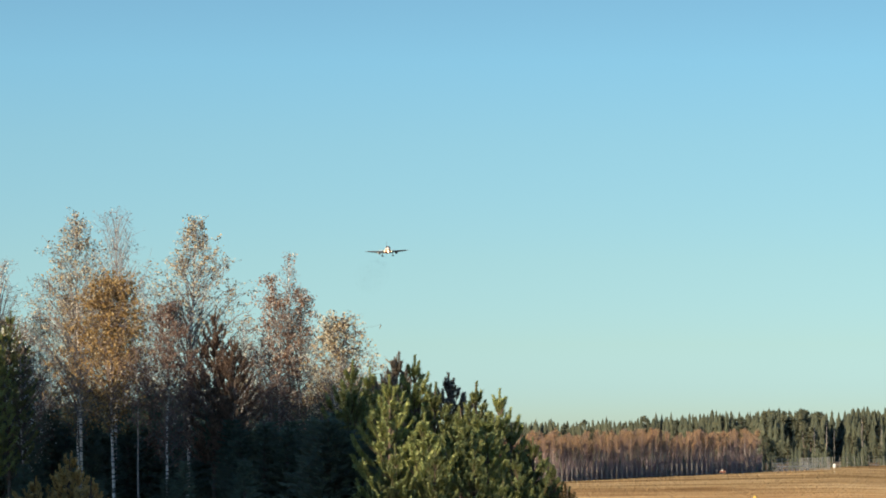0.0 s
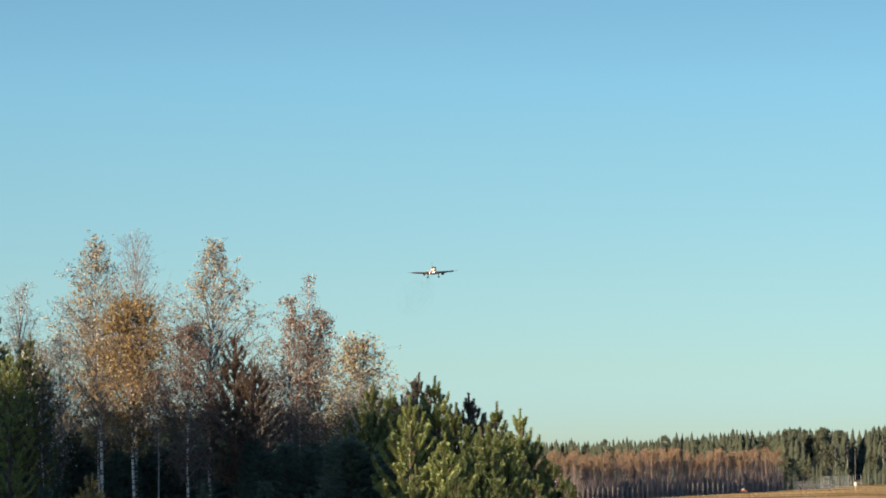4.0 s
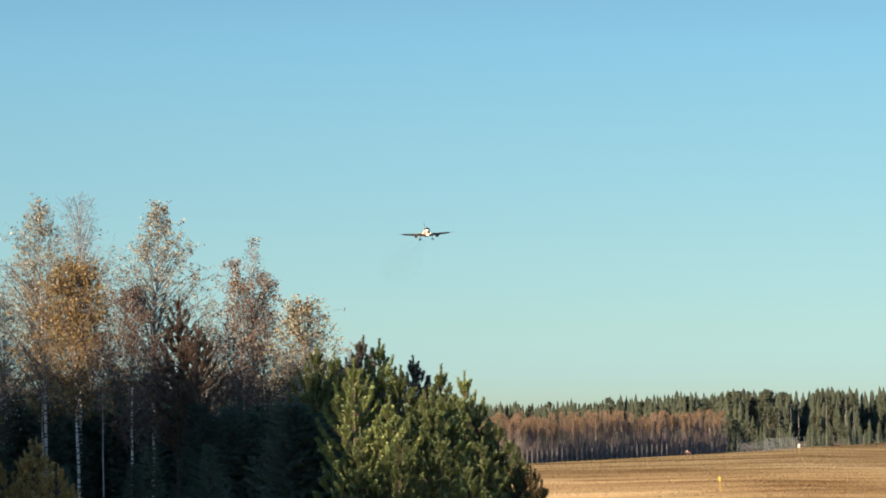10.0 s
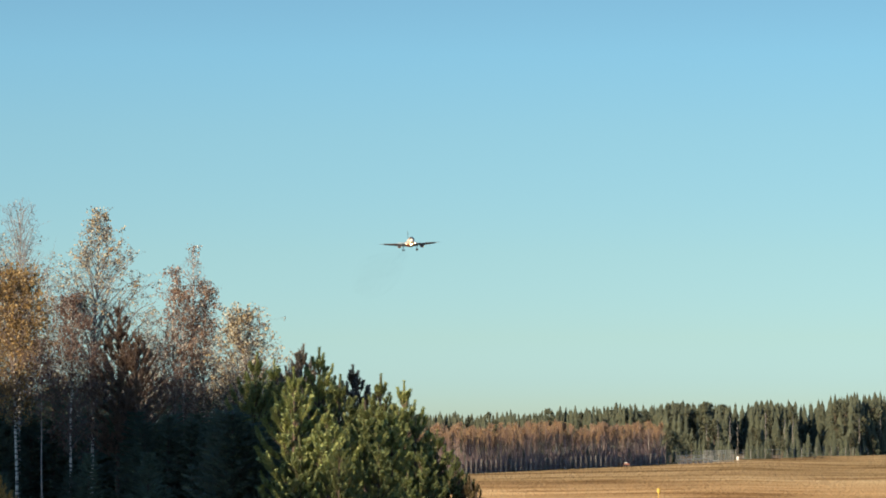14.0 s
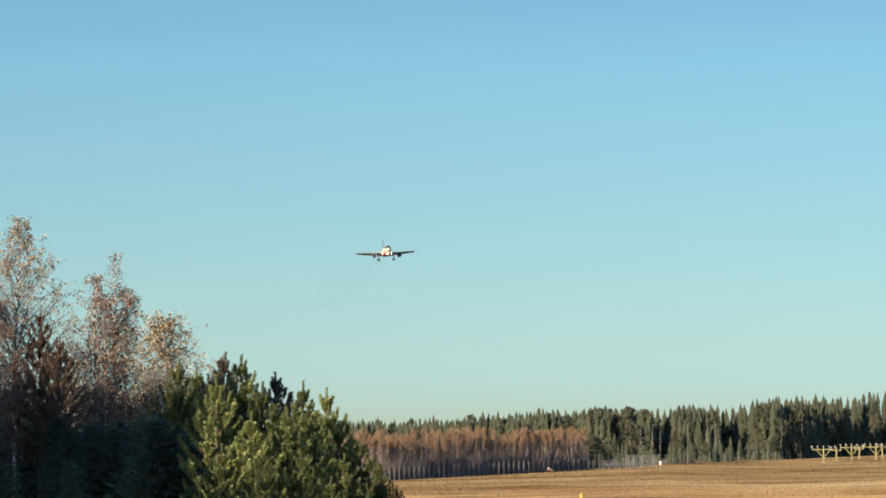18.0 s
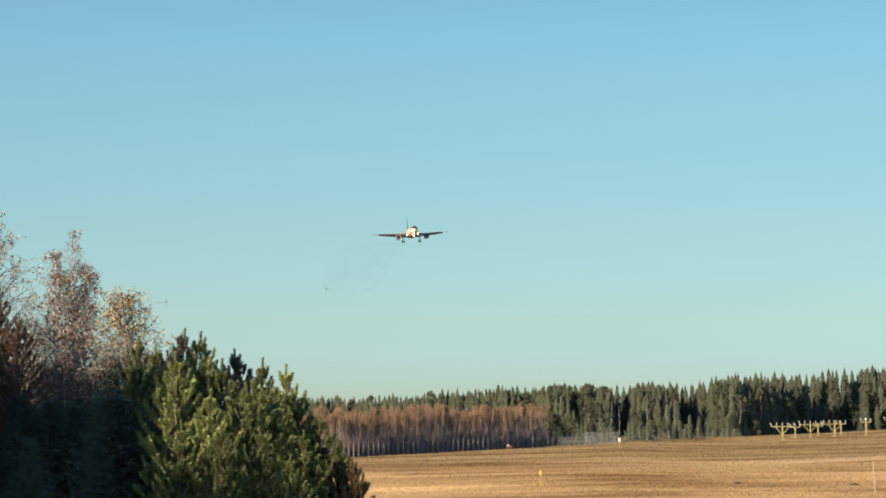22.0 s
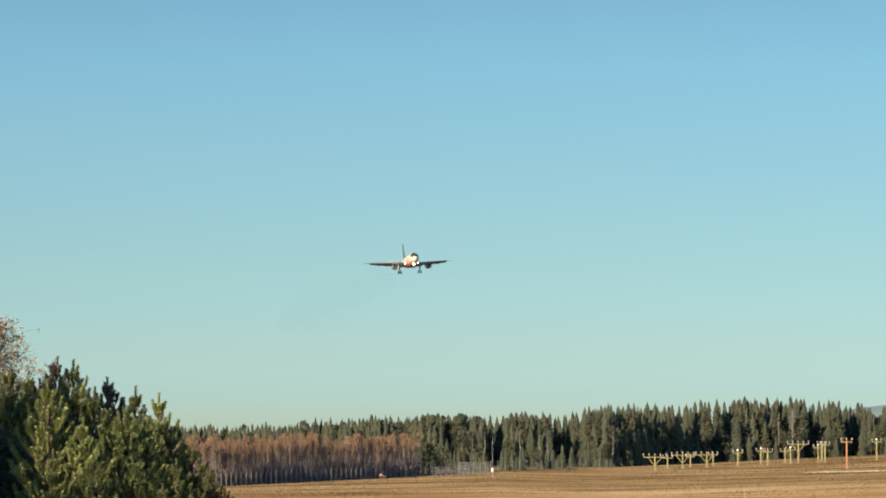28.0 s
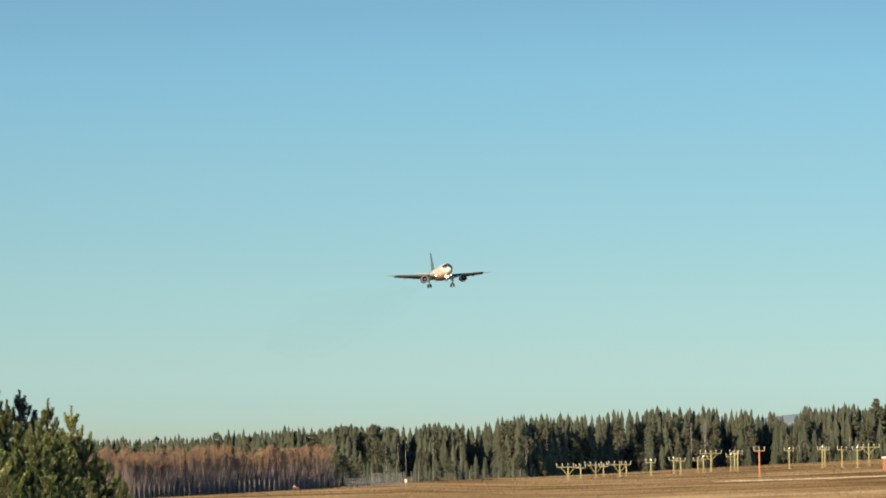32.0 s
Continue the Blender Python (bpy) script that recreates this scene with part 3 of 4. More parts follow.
    x, y, z = spot(7.44, r)
    plant("spruce_tree", spruces[2], (x, y, z), 6.0, 0.5, "bright green young spruce before a dark hollow of the wood", "edge of the wood", 1.1)
    x, y, z = spot(13.62, 1150)
    plant("pine_tree", pines[1], (x, y, z), EYE + 1150 * math.tan(radians(0.90)) - z, 1.0, "tall pine standing out above the wood", "edge of the wood", 0.9)
    # the wood's depth, in one piece
    t_all, c_all = Buf(), Buf()
    raw = [far_spruce_meshes(s, f) for s, f in ((31, 0.95), (32, 0.8), (33, 1.1), (35, 0.85), (36, 1.0), (37, 0.75))] + [far_pine_meshes(34)]
    raw = [(np.concatenate(t.v), t.f, np.concatenate(c.v), c.f) for t, c in raw]
    for dr, step in ((32, 0.075), (44, 0.08), (58, 0.085), (72, 0.085), (95, 0.09)):
        az = 0.2 if dr > 40 else 5.0
        while az < 15.8:
            az += step * rng.uniform(0.6, 1.4)
            if dr < 65 and any(a - 0.05 < az < b + 0.05 for a, b in gaps):
                continue
            r = wood_r(az) + dr + rng.uniform(-7, 7)
            x, y, z = spot(az, r)
            top = EYE + r * math.tan(radians(np.interp(az, TOP_AZ, TOP_EL)))
            h = (top - z) * (rng.uniform(0.88, 1.0) if rng.random() < 0.86 else rng.uniform(1.0, 1.065))
            tv, tf, cv, cf = rng.choice(raw if az < 9 and dr < 60 else raw[:6])
            k, a, wd = h / 10, rng.uniform(0, 6.28), rng.uniform(0.85, 1.25)
            m = np.array([[math.cos(a) * wd, -math.sin(a) * wd, 0], [math.sin(a) * wd, math.cos(a) * wd, 0], [0, 0, 1]]) * k
            t_all.add(tv @ m.T + (x, y, z), tf)
            c_all.add(cv @ m.T + (x, y, z), cf)
    ob = thing("far_wood", pose(0, 0, 0), "depth of the dark conifer wood behind its edge", "forest", kind="stuff")
    tagged(part("trunks", t_all, M_SPRUCE_BARK, ob), kind="stuff")
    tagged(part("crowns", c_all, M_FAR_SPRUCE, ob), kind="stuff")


build_far_wood()


def near_birch(name, at, height, seed, label, leaf_mat, crown_from=0.35, reach=1.6, leaves=4500, limbs=46, twig_mat=None, trunk_r=0.11, leaf=0.042, lean=(0, 0), taper=0.75, top_heavy=1.0, stems=1, upright=1.0, trunk_mat=None):
    """A birch: wavy trunk, rising limbs with side twigs, loose leaves along them."""
    rng = np.random.default_rng(seed)
    ob = thing(name, Matrix.Translation(at), label, "tree", "birches in the copse")
    t, l, c = Buf(), Buf(), Buf()
    spots, ways = [], []
    for stem in range(stems):
        off = np.array([(stem - (stems - 1) / 2) * 0.5, rng.uniform(-0.3, 0.3), 0]) if stems > 1 else np.zeros(3)
        H = height * (1 if stem == 0 else rng.uniform(0.84, 0.96))
        zs = np.linspace(0, 1, 12)
        wob = np.cumsum(rng.normal(0, 0.035, (12, 2)), 0) * zs[:, None] ** 0.5
        pts = np.c_[wob[:, 0] + lean[0] * zs + off[0] * (0.5 + zs), wob[:, 1] + lean[1] * zs + off[1], zs * H]
        t.tube(pts, trunk_r * (1 - zs) ** 0.8 + 0.008, 8)
        for i in range(limbs // stems):
            u = crown_from + (0.99 - crown_from) * ((i + rng.random()) / (limbs // stems)) ** top_heavy
            p0 = np.array([np.interp(u, zs, pts[:, k]) for k in range(3)])
            a = i * 2.4 + rng.uniform(-0.5, 0.5)
            v = (u - crown_from) / (1 - crown_from)
            L = 1.75 * reach * (0.35 + 0.65 * min(1, v * 4.5)) * (1 - v ** 1.15) ** taper * rng.uniform(0.7, 1.15) + 0.25
            d = np.array([math.cos(a), math.sin(a), rng.uniform(0.9, 1.8) * upright])
            d /= np.linalg.norm(d)
            bend = np.array([0, 0, -0.12 * L])
            q = [p0, p0 + d * L * 0.4 + bend * -0.3, p0 + d * L * 0.75, p0 + d * L + bend]
            r0 = 0.010 + 0.011 * L * (1 - v * 0.5)
            l.tube(q, (r0, r0 * 0.7, r0 * 0.45, 0.004), 3)
            for j in range(int(4 + L * 4.5)):
                s = rng.uniform(0.25, 1.0)
                b0 = p0 + d * L * s + bend * s * s
                e = d * 0.5 + rand_dirs(rng, 1)[0] * 0.75
                e /= np.linalg.norm(e)
                m = rng.uniform(0.25, 0.65) * (0.5 + 0.4 * L)
                b1 = b0 + e * m * 0.55
                b2 = b0 + e * m + np.array([0, 0, -0.10 * m])
                l.tube([b0, b1, b2], (0.007, 0.005, 0.003), 3)
                for s2 in rng.uniform(0.2, 1, 3):
                    g0 = b0 + (b2 - b0) * s2
                    g = rand_dirs(rng, 1)[0] * 0.8 + np.array([0, 0, 0.1])
                    g1 = g0 + g * rng.uniform(0.12, 0.3)
                    l.blades(np.array([g0]), np.array([g1]), crossed(np.array([g]), rng) * 0.006)
                    spots.append(g1)
                    ways.append(v)
                spots.append(b2)
                ways.append(v)
    spots, ways = np.array(spots), np.array(ways)
    if leaves:
        # leaves sit in loose bunches: some twigs carry many, some none
        leaves = int(leaves * 1.7)
        weight = rng.random(len(spots)) ** 1.5 * (0.6 + 0.6 * ways)
        pick = rng.choice(len(spots), leaves, p=weight / weight.sum())
        pos = spots[pick] + rng.normal(0, 0.055, (leaves, 3)) - np.abs(rng.normal(0, 0.03, (leaves, 1))) * np.array([[0, 0, 1]])
        d = rand_dirs(rng, leaves)
        size = rng.uniform(0.7, 1.3, (leaves, 1)) * leaf
        c.quads(pos, d * size, crossed(d, rng) * size * 0.75)
    part("trunk", t, trunk_mat or M_BIRCH_BARK, ob, smooth=True)
    tagged(part("limb_work", l, twig_mat or M_TWIG, ob), kind="stuff")
    if leaves:
        part("crown", c, leaf_mat, ob)
    return ob


def pine_meshes(seed, height, crown_from=0.1, reach=1.15, needle_mat=None, years=0.42, upswept=1.0, shoots=95, bulk=1.6):
    """A young Scots pine in yearly whorls; every twig ends in upright bottle-brush shoots."""
    rng = np.random.default_rng(seed)
    t, c = Buf(), Buf()
    sway = rng.normal(0, 0.04, 2)
    t.tube([(0, 0, 0), (sway[0], sway[1], height * 0.5), (0, 0, height)], (0.09, 0.06, 0.012), 7)

    def brush(p, d, length, fat):
        d = d / np.linalg.norm(d)
        t.tube([p, p + d * length * 0.8], (0.007, 0.004), 3)
        n = int(shoots * length / 0.35)
        s = rng.uniform(0.05, 1.0, (n, 1))
        out = crossed(np.repeat([d], n, 0), rng)
        base = p + d * length * s
        tip = base + out * fat * rng.uniform(0.8, 1.1, (n, 1)) * (1 - 0.25 * s) + d * 0.055
        c.blades(base, tip, np.cross(out, d) * 0.021)

    z, gap = height - 0.3, years
    brush(np.array((0, 0, height - 0.7)), np.array((rng.normal(0, 0.05), rng.normal(0, 0.05), 1)), 0.75, 0.05 * bulk)
    k = 0
    while z > height * crown_from:
        z -= gap * rng.uniform(0.85, 1.15)
        k += 1
        v = (height - z) / (height * (1 - crown_from))
        n = rng.integers(5, 7)
        for a in rng.uniform(0, 6.28) + np.arange(n) * 6.283 / n + rng.normal(0, 0.2, n):
            L = min(0.14 + 0.2 * k, reach * (0.75 + 0.35 * math.sin(min(1, v) * 2.6))) * rng.uniform(0.75, 1.15)
            rise = (2.0 if k == 1 else 1.5 - 0.9 * min(1, v * 1.6)) * upswept
            d = np.array([math.cos(a), math.sin(a), rise])
            d /= np.linalg.norm(d)
            p0 = np.array([0, 0, z])
            p1 = p0 + d * L * 0.6
            p2 = p1 + (d * 0.6 + np.array([0, 0, 0.35])) * L * 0.45
            t.tube([p0, p1, p2], (0.018, 0.012, 0.007), 3)
            # shoots: at the tip and in pairs along the limb
            brush(p2 - (p2 - p1) * 0.2, (p2 - p1) * 0.6 + np.array([0, 0, 0.22 * L]), rng.uniform(0.24, 0.36) * min(1, 0.4 + 0.2 * k), 0.058 * bulk)
            for j in range(int(3 + L * 8) if k > 2 else 2):
                s = rng.uniform(0.25, 1.0)
                b = p0 + (p1 - p0) * min(1, s / 0.6) + (p2 - p1) * max(0, (s - 0.6) / 0.4)
                side = np.array([-d[1], d[0], 0]) * rng.choice((-1, 1)) * rng.uniform(0.2, 0.9)
                brush(b, d * 0.5 + side + np.array([0, 0, rng.uniform(0.3, 0.9)]), rng.uniform(0.16, 0.32), 0.06 * bulk)
    return [("trunk", t.mesh("trunk", M_PINE_BARK)), ("crown", c.mesh("crown", needle_mat or M_NEEDLE))]


def near_spruce_meshes(seed, mat, full=1.0):
    """A bushy young spruce five metres high."""
    rng = np.random.default_rng(seed)
    t, c = Buf(), Buf()
    t.tube([(0, 0, 0), (0, 0, 2.5), (0, 0, 4.95)], (0.07, 0.045, 0.01), 6)
    n = 30
    for i in range(n):
        u = i / n
        z = 0.1 + 4.8 * u
        m = 9
        for a in rng.uniform(0, 6.28) + np.arange(m) * 6.283 / m + rng.normal(0, 0.2, m):
            z = 0.1 + 4.8 * u + rng.uniform(-0.2, 0.2) * (1 - u)
            L = (1.05 * (1 - u) ** 0.85 + 0.08) * full * rng.uniform(0.6, 1.2)
            d = np.array([math.cos(a), math.sin(a), 0.12 + 0.5 * u])
            p0 = np.array((0, 0, z))
            t.tube([p0, p0 + d * L], (0.008, 0.003), 3)
            k = int(8 + 16 * L)
            s = rng.uniform(0.1, 1.05, (k, 1))
            side = np.array([-d[1], d[0], 0])
            b = p0 + d * L * s
            w = side * rng.choice((-1, 1), (k, 1)) * rng.uniform(0.5, 1, (k, 1)) + d * 0.8 + np.c_[np.zeros((k, 2)), rng.uniform(-0.35, 0.35, k)]
            tip = b + w * (0.10 + 0.16 * (1 - s)) * rng.uniform(0.8, 1.2, (k, 1))
            c.blades(b, tip, crossed(w, rng) * 0.028)
    return [("trunk", t.mesh("trunk", M_SPRUCE_BARK)), ("crown", c.mesh("crown", mat))]


def bearing(x):
    """Bearing of a column of the first view, in degrees."""
    return (x - 784) / 111.4


def top_z(r, y):
    """Height of a row of the first view at a distance."""
    return EYE + r * math.tan(radians((785 - y) / 111.4))


def stand(x, top, r):
    """Foot and height of a tree whose tip shows at (x, top) from a distance r."""
    at = spot(bearing(x), r)
    return at, top_z(r, top) - at[2]


def build_copse():
    rng = random.Random(3)
    # birches: column, tip, distance, and what they look like
    at, h = stand(150, 388, 145)
    near_birch("birch_tree", at, h, 101, "tall birch with pale trunk and sparse cream-gold leaves", M_LEAF_MIXED, 0.40, 2.75, 4300, 84, M_PALE_TWIG, 0.075, leaf=0.043, lean=(-0.32, 0), taper=1.15)
    at, h = stand(207, 403, 152)
    near_birch("birch_tree", at, h, 102, "nearly bare birch with upright grey limbs", M_LEAF_CREAM, 0.40, 2.5, 160, 52, M_GREY_TWIG, 0.085, upright=2.4, taper=0.55)
    at, h = stand(203, 510, 141)
    near_birch("birch_tree", at, h, 103, "bushy birch with dense golden-brown leaves", M_LEAF_GOLD, 0.45, 1.4, 7200, 84, M_TWIG, 0.07, leaf=0.048, taper=0.42)
    at, h = stand(142, 540, 149)
    near_birch("birch_tree", at, h, 118, "young birch with golden-brown leaves", M_LEAF_GOLD, 0.45, 1.4, 3000, 60, M_TWIG, 0.05, leaf=0.044, taper=0.5)
    at, h = stand(334, 394, 145)
    near_birch("birch_tree", at, h, 104, "tall birch with sparse cream and russet leaves", M_LEAF_MIXED, 0.38, 2.7, 4600, 86, M_PALE_TWIG, 0.075, leaf=0.043, taper=1.05)
    at, h = stand(255, 500, 158)
    near_birch("birch_tree", at, h, 105, "thin bare birch with grey twigs", M_LEAF_CREAM, 0.3, 1.3, 500, 60, M_PALE_TWIG, 0.07, upright=1.5)
    at, h = stand(295, 545, 138)
    near_birch("birch_tree", at, h, 106, "slim birch with withered brown leaves", M_LEAF_PURPLE, 0.35, 1.3, 3400, 56, M_TWIG, 0.06)
    at, h = stand(513, 452, 143)
    near_birch("birch_tree", at, h, 107, "slender birch with a bare leader and rusty leaves", M_LEAF_RUST, 0.42, 1.0, 500, 56, M_PALE_TWIG, 0.08, taper=1.4, upright=1.5)
    at, h = stand(484, 494, 141)
    near_birch("birch_tree", at, h, 108, "birch with reddish brown leaves and many stems", M_LEAF_RUST, 0.44, 1.05, 3000, 66, M_TWIG, 0.07, stems=2, upright=1.3)
    at, h = stand(530, 520, 142)
    near_birch("birch_tree", at, h, 109, "birch with reddish brown leaves", M_LEAF_RUST, 0.44, 0.95, 2300, 56, M_TWIG, 0.07, upright=1.3)
    at, h = stand(601, 578, 140)
    near_birch("birch_tree", at, h, 110, "round-topped birch with pale yellow and russet leaves", M_LEAF_MIXED, 0.4, 1.5, 5600, 60, M_PALE_TWIG, 0.07, leaf=0.043, taper=0.5)
    at, h = stand(440, 570, 156)
    near_birch("birch_tree", at, h, 111, "thin bare birch with grey twigs", M_LEAF_CREAM, 0.3, 1.0, 500, 50, M_PALE_TWIG, 0.06, upright=1.6)
    at, h = stand(14, 480, 152)
    near_birch("birch_tree", at, h, 112, "nearly bare birch with few pale leaves", M_LEAF_CREAM, 0.4, 2.0, 200, 48, M_GREY_TWIG, 0.08, upright=2.4, taper=0.6)
    at, h = stand(72, 560, 154)
    near_birch("birch_tree", at, h, 113, "birch with thin cream leaves", M_LEAF_CREAM, 0.45, 1.4, 1800, 50, M_TWIG, 0.07)
    at, h = stand(45, 570, 143)
    near_birch("birch_tree", at, h, 115, "low bushy birch with few cream leaves", M_LEAF_CREAM, 0.35, 1.3, 1100, 50, M_TWIG, 0.05)
    at, h = stand(-60, 500, 150)
    near_birch("birch_tree", at, h, 114, "birch with thin golden leaves", M_LEAF_GOLD, 0.3, 1.4, 3000, 56, M_TWIG, 0.08)
    at, h = stand(426, 612, 145)
    near_birch("birch_tree", at, h, 116, "young birch with drooping limbs and white-edged leaves", M_LEAF_CREAM, 0.5, 1.0, 900, 36, M_TWIG, 0.03)
    for k, (x, top, lean) in enumerate(((247, 620, 0.0), (478, 660, 0.0))):
        at, h = stand(x, top, 138 + k)
        near_birch("birch_tree", at, h, 120 + k, "young birch with a thin pale trunk", M_LEAF_PURPLE, 0.6, 0.6, 350, 22, M_TWIG, 0.034, lean=(lean, 0), trunk_mat=M_DULL_BIRCH)

    for k in range(11):
        at, h = stand(-30 + 62 * k + rng.uniform(-14, 14), rng.uniform(615, 660), rng.uniform(158, 164))
        near_birch("birch_tree", at, h, 140 + k, "low brushy birch with few withered leaves", M_LEAF_CREAM if k < 3 else M_LEAF_PURPLE, 0.35, 1.1, 700, 46, M_TWIG, 0.05, taper=0.4)

    # the browned pine among them
    at, h = stand(380, 550, 139)
    plant("pine_tree", pine_meshes(61, h, 0.4, 1.65, M_NEEDLE_RED, 0.42, 1.0, 70, 1.25), at, h, 0.6, "pine with browned dark needles among birches", "pines in the copse", base=h)
    at, h = stand(415, 598, 138)
    plant("pine_tree", pine_meshes(62, h, 0.45, 1.4, M_NEEDLE_RED, 0.4, 1.0, 70, 1.2), at, h, 1.6, "small pine with browned needles among birches", "pines in the copse", base=h)

    # the young pines that stand nearest
    tops = ((622, 642, 97), (655, 655, 99), (702, 628, 98), (733, 634, 92), (690, 668, 90), (770, 682, 91), (794, 664, 96), (842, 680, 90), (884, 692, 92), (815, 722, 87), (862, 736, 88), (750, 735, 86), (905, 752, 91), (944, 778, 89), (975, 822, 88), (915, 808, 86), (840, 800, 85), (770, 800, 84), (890, 850, 84), (700, 790, 86))
    kinds = {}
    for k, (x, top, r) in enumerate(tops):
        at, h = stand(x, top, r)
        s = 70 + k % 7
        if s not in kinds:
            kinds[s] = (pine_meshes(s, h, 0.22, 1.0 + 0.1 * (k % 3), None, 0.4, 1.0), h)
        me, base = kinds[s]
        if k in (2, 6):
            me = pine_meshes(90 + k, h, 0.3, 0.9, M_NEEDLE_DUSK, 0.36, 1.2)
            plant("pine_tree", me, at, h, k * 1.1, "young pine with dull purplish needles", "young pines", base=h)
            continue
        plant("pine_tree", me, at, h, k * 1.1, "young green pine with upright shoots", "young pines", base=base)

    # dark young spruces and pines under the birches
    dark = [near_spruce_meshes(s, M_NEEDLE_DARK, f) for s, f in ((81, 1.0), (82, 1.3), (83, 1.1))]
    low = []
    for r, lo, hi, n in ((153, 715, 770, 30), (157, 690, 735, 30), (165, 672, 710, 24), (171, 660, 700, 22), (130, 790, 850, 8)):
        for i in range(n):
            x = -170 + 860 * (i + rng.uniform(-0.4, 0.4)) / n
            at, h = stand(x, rng.uniform(lo, hi), r + rng.uniform(-3, 3))
            kind, turn = rng.choice(dark), rng.uniform(0, 6.28)
            if r > 155:
                low.append((kind, at, h, turn, 1.25, 5.0))
            else:
                plant("spruce_tree", kind, at, h, turn, "dark bushy young spruce in the shade", "undergrowth spruces", 1.25, base=5.0)
    join_trees("copse_undergrowth", "dense dark young spruces deep in the copse", low)
    for i in range(15):
        at, h = stand(408 + 19 * i + rng.uniform(-8, 8), rng.uniform(722, 765), 136 + rng.uniform(-2, 2))
        plant("spruce_tree", rng.choice(dark), at, h, rng.uniform(0, 6.28), "dark bushy young spruce in the shade", "undergrowth spruces", 1.35, base=5.0)
    for i in range(9):
        at, h = stand(572 + 14 * i + rng.uniform(-5, 5), 728 + 9 * i + rng.uniform(-8, 8), 94 + rng.uniform(-0.8, 0.8))
        plant("spruce_tree", rng.choice(dark), at, h, rng.uniform(0, 6.28), "dark bushy young spruce in the shade", "undergrowth spruces", 1.2, base=5.0)
    for x, top, r in ((-52, 448, 148), (12, 556, 150), (47, 604, 152), (-24, 566, 150), (-85, 520, 150)):
        at, h = stand(x, top, r)
        plant("spruce_tree", dark[0], at, h, x * 0.1, "tall dark green spruce beside the birches", "tall spruces", 0.6, base=5.0)
    for x, top, r, s in ((22, 556, 143, 66), (-14, 580, 142, 67)):
        at, h = stand(x, top, r)
        plant("pine_tree", pine_meshes(s, h, 0.35, 1.25, None, 0.42, 1.0, 70, 1.2), at, h, x, "green pine beside the birches", "pines in the copse", base=h)
    for x, top, r, s in ((128, 802, 112, 63), (66, 846, 111, 64), (165, 850, 110, 65)):
        at, h = stand(x, top, r)
        plant("pine_tree", pine_meshes(s, h, 0.05, 0.85, M_NEEDLE_YELLOW, 0.3, 0.8, 60), at, h, x, "small bushy yellowed pine before the dark copse", "small pines", base=h)


build_copse()


def build_shade_wood():
    """Tall spruces added out of view beside the knoll to shade the copse."""
    rng = random.Random(5)
    kinds = [(np.concatenate(t.v), t.f, np.concatenate(k.v), k.f) for t, k in (far_spruce_meshes(s, 1.3) for s in (41, 42, 43))]
    trunks, crowns = Buf(), Buf()
    away = math.tan(s_el)
    # what each stretch throws its shade on: bearing, distance, height of the shade's edge there
    spots = []
    for a0, a1, r, back, heights in (
            (-9.5, 5.6, 145, 60, ((-9.5, 10.4), (-7.0, 10.1), (-5.6, 9.8), (-4.6, 8.9), (-4.0, 8.5), (-2.7, 8.2), (-1.2, 8.0), (0.0, 8.0), (5.6, 8.8))),
            (-6.0, 4.5, 92, 42, ((-6.0, 10.2), (-2.0, 10.2), (-1.65, 10.3), (-1.3, 10.2), (-1.05, 9.8), (-0.85, 8.4), (-0.5, 6.9), (-0.2, 6.1), (0.6, 5.3), (4.5, 4.0)))):
        n = int((a1 - a0) * radians(r) / 0.62)
        for k in range(n):
            az = a0 + (a1 - a0) * k / (n - 1)
            for row in range(3):
                d = back + row * 2.3
                x, y = r * math.sin(radians(az)) + d * math.sin(s_az), r * math.cos(radians(az)) + d * math.cos(s_az)
                top = np.interp(az, *zip(*heights)) + d * away
                spots.append((x, y, top - float(ground_z(x, y))))
    for x, y, h in spots:
        x, y, h = x + rng.uniform(-0.6, 0.6), y + rng.uniform(-0.6, 0.6), h * rng.uniform(0.95, 1.05)
        tv, tf, cv, cf = rng.choice(kinds)
        s = np.array((h * 0.062, h * 0.062, h * 0.1))
        at = (x, y, float(ground_z(x, y)))
        trunks.add(tv * s + at, tf)
        crowns.add(cv * s + at, cf)
    ob = thing("shade_spruce_row", pose(0, 0, 0), "dense row of tall spruces added out of view to shade the copse", "forest", kind="stuff")
    tagged(part("trunk_row", trunks, M_SPRUCE_BARK, ob), kind="stuff")
    tagged(part("crown_row", crowns, M_NEEDLE_DARK, ob), kind="stuff")


build_shade_wood()


def build_shrub(az, r, h, seed, label):
    rng = np.random.default_rng(seed)
    at = spot(az, r)
    ob = thing("shrub", Matrix.Translation(at), label, "shrub", "field shrubs")
    b, c = Buf(), Buf()
    tips = []
    for i in range(16):
        a, s = rng.uniform(0, 6.28), rng.uniform(0.03, 0.14)
        d = np.array([math.cos(a) * s, math.sin(a) * s, 1])
        L = h * rng.uniform(0.75, 1.0)
        p = [np.zeros(3), d * L * 0.5, d * L]
        b.tube(p, (0.02, 0.012, 0.004), 4)
        for j in range(9):
            u = rng.uniform(0.45, 1)
            g = rand_dirs(rng, 1)[0] + np.array((0, 0, 0.8))
            q = d * L * u + g * rng.uniform(0.1, 0.3)
            b.tube([d * L * u, q], (0.006, 0.003), 3)
            tips.append(q)
    tips = np.array(tips)
    pos = np.repeat(tips, 4, 0) + rng.normal(0, 0.05, (len(tips) * 4, 3))
    d = rand_dirs(rng, len(pos))
    c.quads(pos, d * 0.045, crossed(d, rng) * 0.035)
    part("stems", b, M_TWIG, ob)
    part("leaves", c, M_LEAF_RUST, ob)


